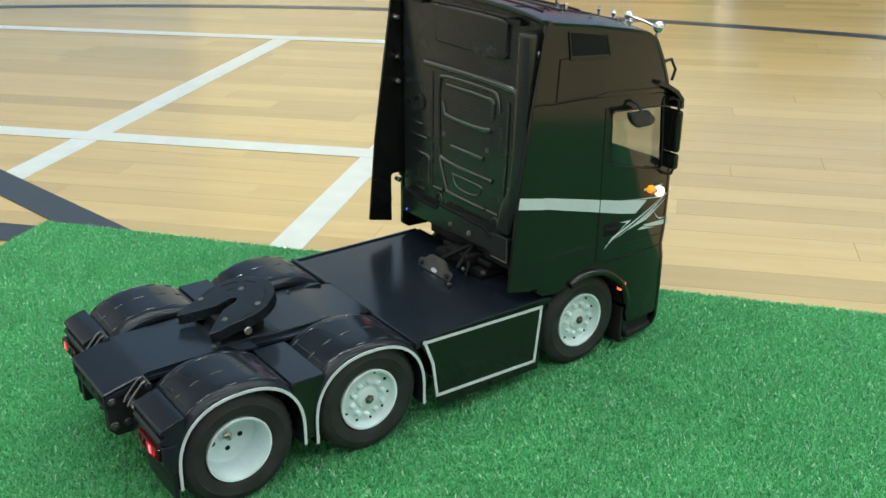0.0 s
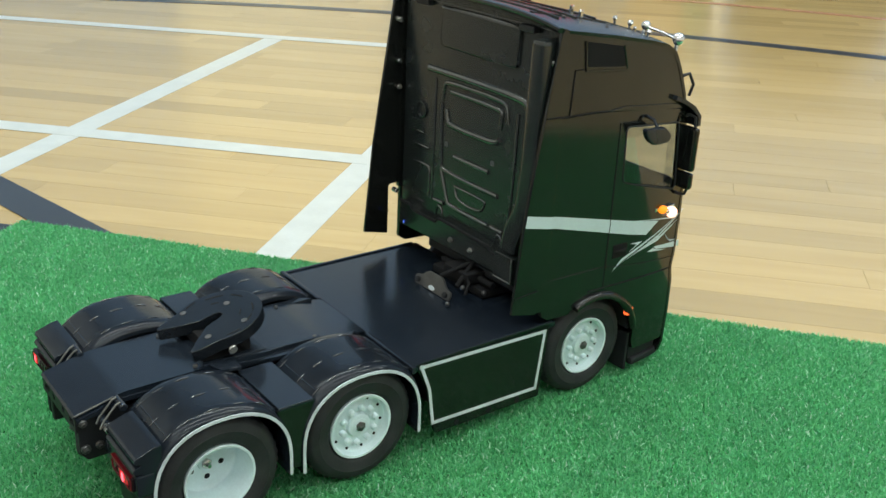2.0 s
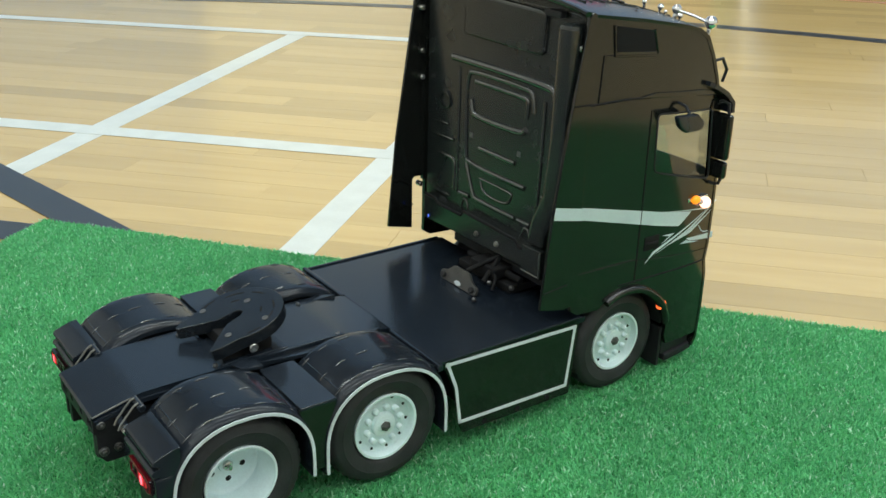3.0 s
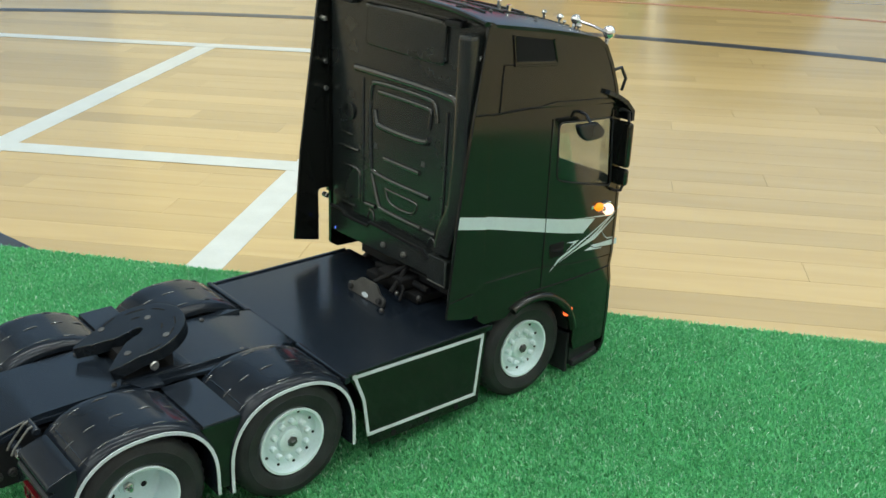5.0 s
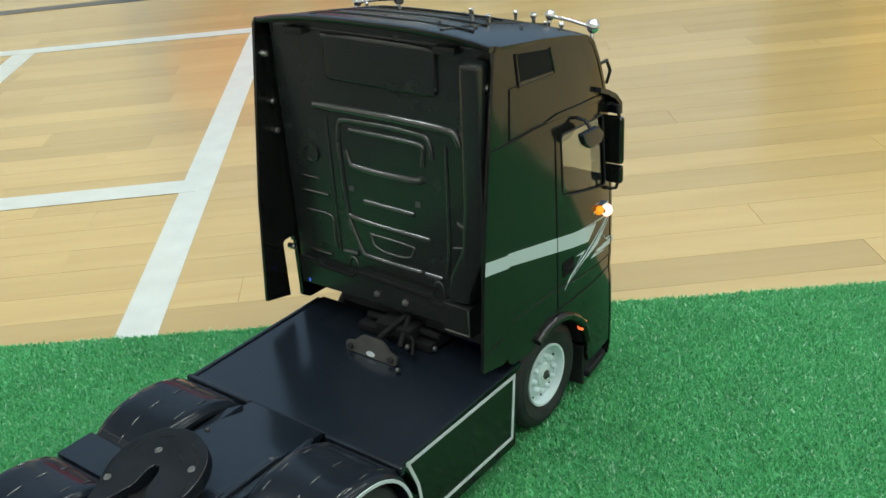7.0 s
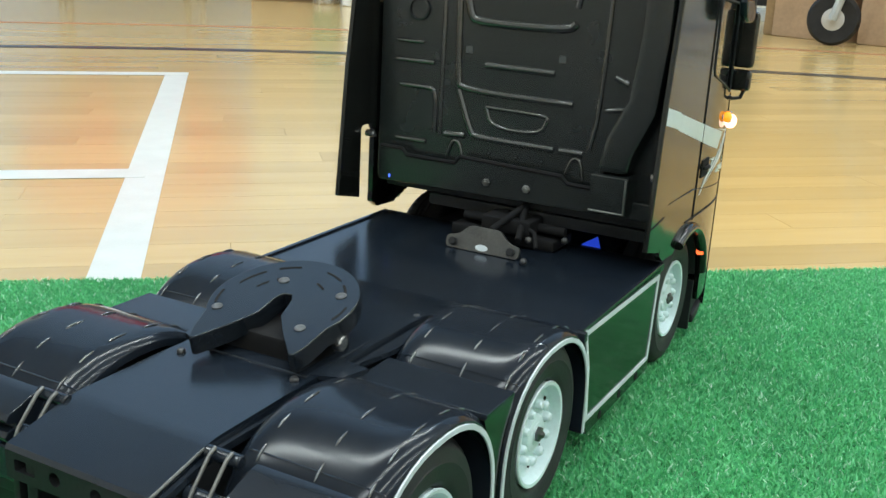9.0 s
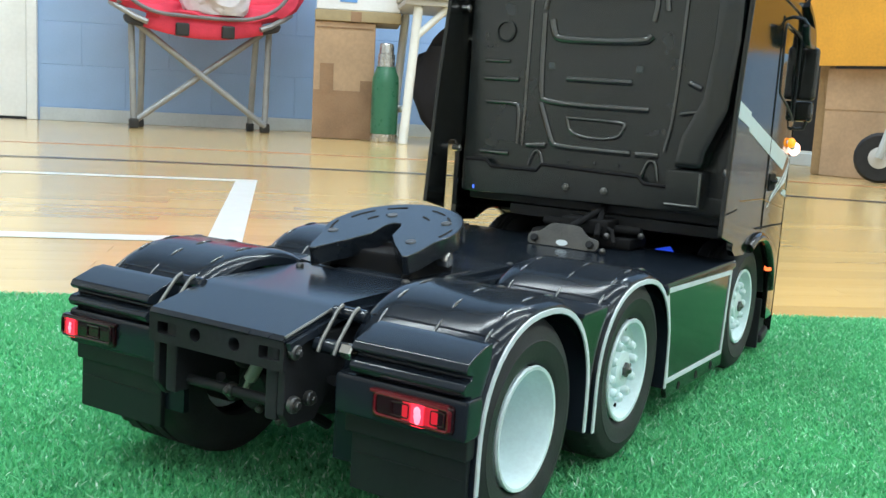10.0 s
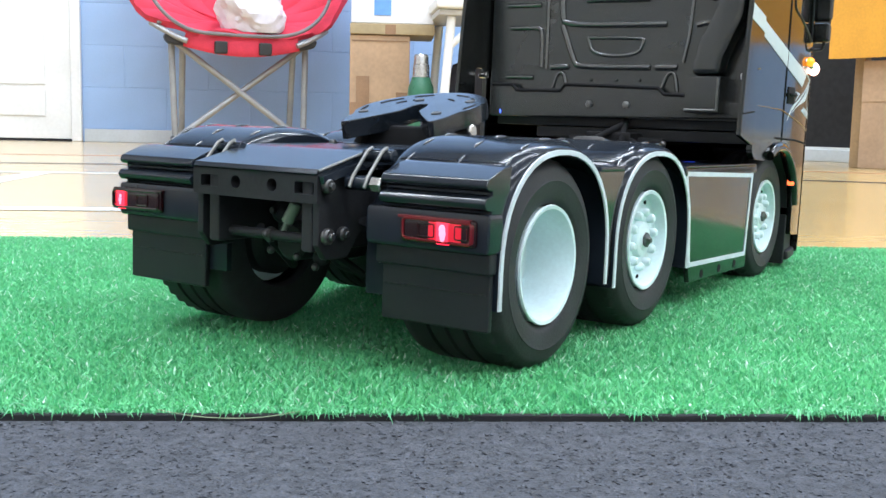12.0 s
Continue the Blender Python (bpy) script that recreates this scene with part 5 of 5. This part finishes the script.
CHAIR = HALL @ pose(0.806, -0.463, 0, 0, 0, 12) @ Matrix.Scale(1.28, 4)


def folding_chair():
    """Round padded folding chair: x across, -y to its front, feet on the floor."""
    ob = empty("folding_chair", "red padded round folding chair with grey tube legs", "chair", CHAIR)
    hz, hx = 0.354, 0.222
    sz = hz - 0.022  # height of the padded bowl's front
    for s in (1, -1):
        part("front_leg", rod((s * hx, 0.0, 0.03), (s * (hx + 0.01), 0.01, hz + 0.01), 0.011), GREY_TUBE, ob)
        part("rear_leg", rod((s * (hx - 0.03), 0.12, 0.02), (s * (hx - 0.03), 0.03, hz), 0.011), GREY_TUBE, ob)
        part("foot", box(s * hx - 0.016, s * hx + 0.016, -0.018, 0.018, 0.0, 0.034, 0.006), JOINT, ob, "black plastic foot")
        part("rear_foot", box(s * (hx - 0.03) - 0.013, s * (hx - 0.03) + 0.013, 0.105, 0.135, 0.0, 0.03, 0.005), JOINT, ob, "black plastic foot")
        part("joint", prism(smooth_loop([(s * (hx - 0.03), hz - 0.018), (s * (hx + 0.03), hz - 0.006), (s * (hx + 0.04), hz + 0.022), (s * (hx - 0.015), hz + 0.018)], 0.012), -0.060, 0.0, "y", bevel=0.004), JOINT, ob, "black plastic joint")
        part("brace", rod((s * hx, -0.012 * s, 0.022), (-s * hx, -0.012 * s, hz), 0.0105), GREY_TUBE, ob, "grey crossed brace tube")
        part("side_rail", tube([(s * 0.185, -0.075, hz - 0.002), (s * hx, -0.066, hz + 0.012), (s * 0.275, -0.045, hz + 0.042), (s * 0.30, -0.02, hz + 0.058)], 0.0095), GREY_TUBE, ob)
        part("clip", box(s * 0.075 - 0.022, s * 0.075 + 0.022, -0.092, -0.062, sz - 0.018, sz + 0.024, 0.005), JOINT, ob, "black strap clip")
    # the rim of the padded bowl, from the middle of its front round to the middle of its back
    turn = [0, 0.18, 0.36, 0.56, 0.75, 0.9, 1.0]
    rim_x = [0.0, 0.17, 0.315, 0.40, 0.40, 0.24, 0.0]
    rim_y = [-0.062, -0.055, -0.015, 0.06, 0.15, 0.24, 0.28]
    rim_z = [0.022, 0.028, 0.075, 0.20, 0.36, 0.48, 0.52]

    def bowl(f, w):
        """f from the middle of the seat (0) to its rim (1), w round it."""
        side = 1 if math.sin(w) >= 0 else -1
        k = abs(math.remainder(w, 2 * math.pi)) / math.pi
        x, y, z = (float(np.interp(k, turn, c)) for c in (rim_x, rim_y, rim_z))
        cx, cy, cz = 0.0, 0.13, 0.075
        s = f ** 1.7
        quilt = 0.034 * abs(math.sin(7 * w)) ** 0.6 * min(1, f * 1.6) * (1 - 0.5 * f) + 0.012 * math.sin(9 * f + 2 * math.sin(3 * w)) * f
        return side * (cx + (x - cx) * f), cy + (y - cy) * f - quilt * 0.9, sz + cz + (z - cz) * s + quilt * 0.5

    turns = np.linspace(0, 2 * math.pi, 121)[:-1]
    bm = bmesh.new()
    rings = [[bm.verts.new(bowl(f, w)) for w in turns] for f in np.linspace(0.04, 1.0, 26)]
    for p, q in zip(rings, rings[1:]):
        for i in range(len(turns)):
            bm.faces.new((p[i], p[(i + 1) % len(turns)], q[(i + 1) % len(turns)], q[i]))
    bm.faces.new(rings[0])
    bmesh.ops.smooth_vert(bm, verts=bm.verts, factor=0.4, use_axis_x=True, use_axis_y=True, use_axis_z=True)
    bmesh.ops.recalc_face_normals(bm, faces=bm.faces)
    bmesh.ops.solidify(bm, geom=bm.faces[:], thickness=0.022)
    seat = part("seat", bm, RED_FABRIC, ob, "red quilted padded bowl", smooth=60)

    def raised(f, w, d=0.012):
        x, y, z = bowl(f, w)
        return x * 0.995, y - d, z + d * 0.4

    part("piping", tube(eased([(-0.33, 0.0, sz + 0.27), (-0.305, -0.045, sz + 0.17), (-0.25, -0.075, sz + 0.095), (-0.17, -0.085, sz + 0.050), (-0.06, -0.088, sz + 0.047), (0.06, -0.088, sz + 0.044), (0.17, -0.085, sz + 0.052), (0.25, -0.075, sz + 0.095), (0.305, -0.045, sz + 0.17), (0.33, 0.0, sz + 0.27)], 3), 0.0065, 8), GREY_PIPING, seat, "grey edge piping")
    part("front_band", tube([(x, -0.072 + 0.5 * x * x, sz + 0.020 - 0.012 * math.cos(x * 9) + 0.4 * x * x) for x in np.linspace(-0.19, 0.19, 21)], 0.010, 12, 3.3), RED_FABRIC, seat, "red padded front band")
    for w in (1.0, -1.0):
        part("seam_tape", tube([raised(f, w, 0.010) for f in np.linspace(0.45, 1.0, 12)], 0.006, 6), GREY_PIPING, seat)
    return ob


folding_chair()
g = random.Random(5)
bm = bmesh.new()
bmesh.ops.create_icosphere(bm, subdivisions=4, radius=0.1)
for v in bm.verts:
    k = 1 + 0.35 * noise.noise(v.co * 14) + 0.18 * abs(noise.noise(v.co * 40))
    v.co = Vector((v.co.x * 1.15 * k, v.co.y * 0.6 * k, max(-0.075, v.co.z * 1.0 * k)))
bag = link("plastic_bag", bm, BAG, smooth=25)
bag.matrix_world = CHAIR @ pose(0.045, -0.04, 0.466)
tagged(bag, "crumpled white plastic bag lying on the red chair", "bag")

crate = empty("cardboard_box", "worn brown cardboard box with shiny packing tape", "box", HALL @ pose(1.443, -0.519, 0, 0, 0, -4) @ Matrix.Scale(K, 4))
part("carton", box(-0.112, 0.088, -0.14, 0.10, 0, 0.383, 0.004), CARD, crate)
part("tape", box(-0.111, 0.087, -0.1425, -0.1405, 0.002, 0.160, 0.0005), CARD_TAPE, crate, "shiny brown packing tape")
part("tape", box(-0.090, -0.046, -0.144, -0.1427, 0.15, 0.247, 0.0004), CARD_TAPE, crate, "strip of brown packing tape")
part("tape", box(0.043, 0.082, -0.144, -0.1427, 0.14, 0.195, 0.0004), CARD_TAPE, crate, "strip of brown packing tape")
part("flap_seam", box(-0.105, 0.08, -0.1422, -0.1405, 0.362, 0.366, 0.0004), CARD_TAPE, crate)

carton = empty("white_carton", "white printed carton in a tan tray on the cardboard box", "box", HALL @ pose(1.443, -0.519, 0.3845 * K, 0, 0, -4) @ Matrix.Scale(K, 4))
part("tray", box(-0.112, 0.170, -0.15, 0.10, 0, 0.036, 0.004), CARD_TAN, carton, "tan cardboard tray")
part("body", box(-0.108, 0.166, -0.146, 0.095, 0.0365, 0.27, 0.004), BOX_WHITE, carton)
part("printed_label", box(-0.032, 0.024, -0.1485, -0.1465, 0.062, 0.16, 0.0004), LABEL_BLUE, carton, "blue printed patch")
part("tape", box(0.005, 0.04, -0.1515, -0.1505, 0.0, 0.032, 0.0004), CARD_TAPE, carton)

flask = empty("vacuum_flask", "green enamelled steel vacuum flask with a steel cup lid", "flask", Matrix.Translation((-2.158, 2.843, 0)) @ Matrix.Diagonal((1.19, 1.19, 1.04, 1)))
part("body", lathe([(0.0, 0.035), (0.046, 0.035), (0.047, 0.04), (0.047, 0.235), (0.045, 0.262), (0.036, 0.285), (0.033, 0.30)], 32, axis="z"), FLASK, flask)
part("base", lathe([(0.0, 0.0), (0.046, 0.0), (0.0475, 0.004), (0.0475, 0.034), (0.0, 0.034)], 32, axis="z"), STEEL, flask, "steel base ring")
part("cup_lid", lathe([(0.030, 0.295), (0.030, 0.30), (0.029, 0.35), (0.026, 0.352), (0.025, 0.385), (0.021, 0.392), (0.0, 0.394)], 32, axis="z"), STEEL, flask, "bright steel cup lid")

table = empty("folding_table", "white folding table with tubular legs", "table", HALL @ pose(1.658, -0.943, 0) @ Matrix.Scale(K, 4))
part("tabletop", box(-0.03, 1.25, -0.05, 0.36, 0.452, 0.49, 0.012), WHITE, table)
part("apron", box(-0.02, 1.23, -0.03, 0.34, 0.432, 0.4515, 0.006), TABLE_GREY, table, "pale grey rim under the tabletop")
for x in (0.0, 1.18):
    for y in (0.0, 0.33):
        part("leg", rod((x - 0.006, y, 0.0), (x + 0.026, y, 0.4315), 0.0145), WHITE, table)
    part("brace", rod((x + 0.019, 0.0, 0.335), (x + (0.12 if x < 1 else -0.1), 0.0, 0.4315), 0.011), WHITE, table)
    part("cross_bar", rod((x, 0.0, 0.11), (x, 0.33, 0.11), 0.011), WHITE, table)

bm = bmesh.new()
bmesh.ops.create_icosphere(bm, subdivisions=4, radius=0.2)
for v in bm.verts:
    k = 1 + 0.2 * noise.noise(v.co * 6) + 0.08 * noise.noise(v.co * 22)
    v.co = Vector((v.co.x * 1.3 * k, v.co.y * 0.62 * k, max(0, (v.co.z + 0.16) * 1.15 * k)))
sack = link("holdall", bm, FABRIC_DARK, smooth=50)
sack.matrix_world = HALL @ pose(2.07, -0.62, 0.001) @ Matrix.Scale(K, 4)
tagged(sack, "slumped black fabric holdall under the folding table", "bag")

# far right: covered table with cartons under it
FAR = Matrix.Translation((-0.50, 2.92, 0)) @ Matrix.Rotation(radians(-18.5), 4, "Z") @ Matrix.Scale(0.98, 4)
counter = empty("covered_table", "table hung with an orange-yellow cloth", "table", FAR)
part("tabletop", box(-0.02, 1.6, 0.01, 0.6, 0.70, 0.74, 0.01), TABLE_GREY, counter)
bm = prism([(0.0, 0.0)] + [(x, -0.012 + 0.006 * math.sin(x * 23)) for x in np.linspace(-0.03, 1.62, 40)] + [(1.62, 0.02)], 0.372, 0.75, "z")
part("cloth", bm, ORANGE_CLOTH, counter, "orange-yellow hanging cloth")
for x in (0.03, 1.52):
    part("leg", box(x, x + 0.04, 0.05, 0.09, 0, 0.70, 0.006), PLYBROWN, counter)
for x0, x1, h in ((0.075, 0.34, 0.365), (0.375, 0.80, 0.36), (0.83, 1.2, 0.35)):
    c = empty("cardboard_box", "plain brown cardboard box stored under the covered table", "box", FAR, "boxes under the covered table")
    part("carton", box(x0, x1, 0.03, 0.4, 0, h, 0.004), CARD, c)
    part("flap", box(x0 + 0.002, x1 - 0.002, 0.027, 0.0295, h * 0.62, h - 0.003, 0.0008), CARD, c)
hang = empty("dark_screen", "dark grey upright screen on a pale foot rail", "screen", FAR)
part("panel", box(-0.88, 0.03, 0.63, 0.65, 0.06, 1.38, 0.004), MATTE, hang, "dark grey fabric panel")
part("top_rail", box(-0.9, 0.05, 0.62, 0.66, 1.381, 1.41, 0.006), MATTE, hang)
for x in (-0.9, 0.031):
    part("post", box(x, x + 0.019, 0.62, 0.66, 0.05, 1.38, 0.004), MATTE, hang)
part("foot_rail", box(-0.9, 0.05, 0.60, 0.68, 0, 0.05, 0.004), BASE, hang, "pale grey foot rail")

cart = empty("trolley", "trolley with black rubber wheel and grey tube frame", "trolley", FAR @ pose(0.33, -0.12, 0, 0, 0, 20))
for y in (0.0, 0.34):
    w = part("trolley_wheel", lathe([(0.045, -0.018), (0.07, -0.02), (0.078, -0.012), (0.08, 0.0), (0.078, 0.012), (0.07, 0.02), (0.045, 0.018)], 28, axis="y", at=(0.03, y, 0.08)), MATTE, cart, "black rubber wheel")
    part("wheel_disc", lathe([(0.046, -0.012), (0.03, -0.02), (0.0, -0.022)], 20, axis="y", at=(0.03, y, 0.08)), TABLE_GREY, w)
    part("wheel_back", lathe([(0.046, 0.012), (0.03, 0.02), (0.0, 0.022)], 20, axis="y", at=(0.03, y, 0.08)), TABLE_GREY, w)
    part("fork", tube([(0.03, y - 0.03, 0.08), (0.05, y - 0.03, 0.16), (0.13, y - 0.02, 0.30), (0.2, y, 0.55)], 0.013, 8), GREY_PLASTIC, cart)
part("axle_bar", rod((0.03, -0.02, 0.08), (0.03, 0.36, 0.08), 0.008), GREY_PLASTIC, cart)
part("handle", tube([(0.2, 0.0, 0.55), (0.22, 0.1, 0.6), (0.22, 0.24, 0.6), (0.2, 0.34, 0.55)], 0.013, 8), GREY_PLASTIC, cart)

# ---------------- blocks of the blue wall, boards of the floor ----------------
block_mesh = {}
for row in range(0, 6):
    for col in range(0, 14):
        x0 = 0.02 + col * 0.40 - (0.20 if row % 2 else 0.0)
        x1 = x0 + 0.40
        x0 = max(x0, 0.02)
        key = round(x1 - x0, 3)
        if key not in block_mesh:
            block_mesh[key] = link("block", box(0.0015, key - 0.0015, 0.0, 0.02, 0.0015, 0.1985, 0.003, 2), BLUE_WALL, wall)
            ob = block_mesh[key]
        else:
            ob = new("block", block_mesh[key].data)
            ob.parent = wall
        ob.matrix_basis = Matrix.Translation((x0, 0.0, row * 0.20 + 0.063))

ANGLE = radians(40.4)
BOARD_FRAME = Matrix.Rotation(ANGLE, 4, "Z")
BW = 0.0572
g = random.Random(11)
boards = []
hall_inv = HALL.inverted()
row = 0
v = -11.0
while v < 7.0:
    u = -8.0 - g.random() * 1.2
    while u < 12.0:
        length = g.choice((0.45, 0.6, 0.8, 1.0, 1.25))
        c = hall_inv @ (BOARD_FRAME @ Vector((u + length / 2, v + BW / 2, 0)))
        if -5.2 + length / 2 < c.x < 9.2 - length / 2 and -10.2 < c.y < 0.0:
            p = BOARD_FRAME @ Vector((u + length / 2, v, 0))
            boards.append(((p - Vector((-0.55, 0.75, 0))).length, u, v, length))
        u += length
    v += BW
boards.sort()
meshes = {}
for _, u, v, length in boards[:300]:
    if length not in meshes:
        bm = box(0.0002, length - 0.0002, 0.0002, BW - 0.0002, -0.012, 0.0)
        ob = link("board", bm, MAPLE, base, smooth=0)
        meshes[length] = ob.data
    else:
        ob = new("board", meshes[length])
        ob.parent = base
    ob.matrix_parent_inverse = hall_inv
    ob.matrix_basis = BOARD_FRAME @ Matrix.Translation((u, v, 0))
rest = np.array([(u, v, length) for _, u, v, length in boards[300:]])
k = len(rest)
e = 0.0002
x0, x1, y0, y1 = rest[:, 0] + e, rest[:, 0] + rest[:, 2] - e, rest[:, 1] + e, rest[:, 1] + BW - e
co = np.empty((k, 8, 3))
for i, (xa, ya, za) in enumerate(((x0, y0, -0.012), (x1, y0, -0.012), (x1, y1, -0.012), (x0, y1, -0.012), (x0, y0, 0), (x1, y0, 0), (x1, y1, 0), (x0, y1, 0))):
    co[:, i, 0], co[:, i, 1], co[:, i, 2] = xa, ya, za
faces = (np.arange(k)[:, None, None] * 8 + np.array([(4, 5, 6, 7), (0, 1, 5, 4), (1, 2, 6, 5), (2, 3, 7, 6), (3, 0, 4, 7)])).reshape(-1, 4)
me = bpy.data.meshes.new("floor_boards")
me.from_pydata(co.reshape(-1, 3).tolist(), [], faces.tolist())
me.materials.append(MAPLE)
far_boards = new("floor_boards", me)
far_boards.parent = base
far_boards.matrix_parent_inverse = hall_inv
far_boards.matrix_basis = BOARD_FRAME
tagged(far_boards, "varnished maple floor strips further off", kind="stuff")
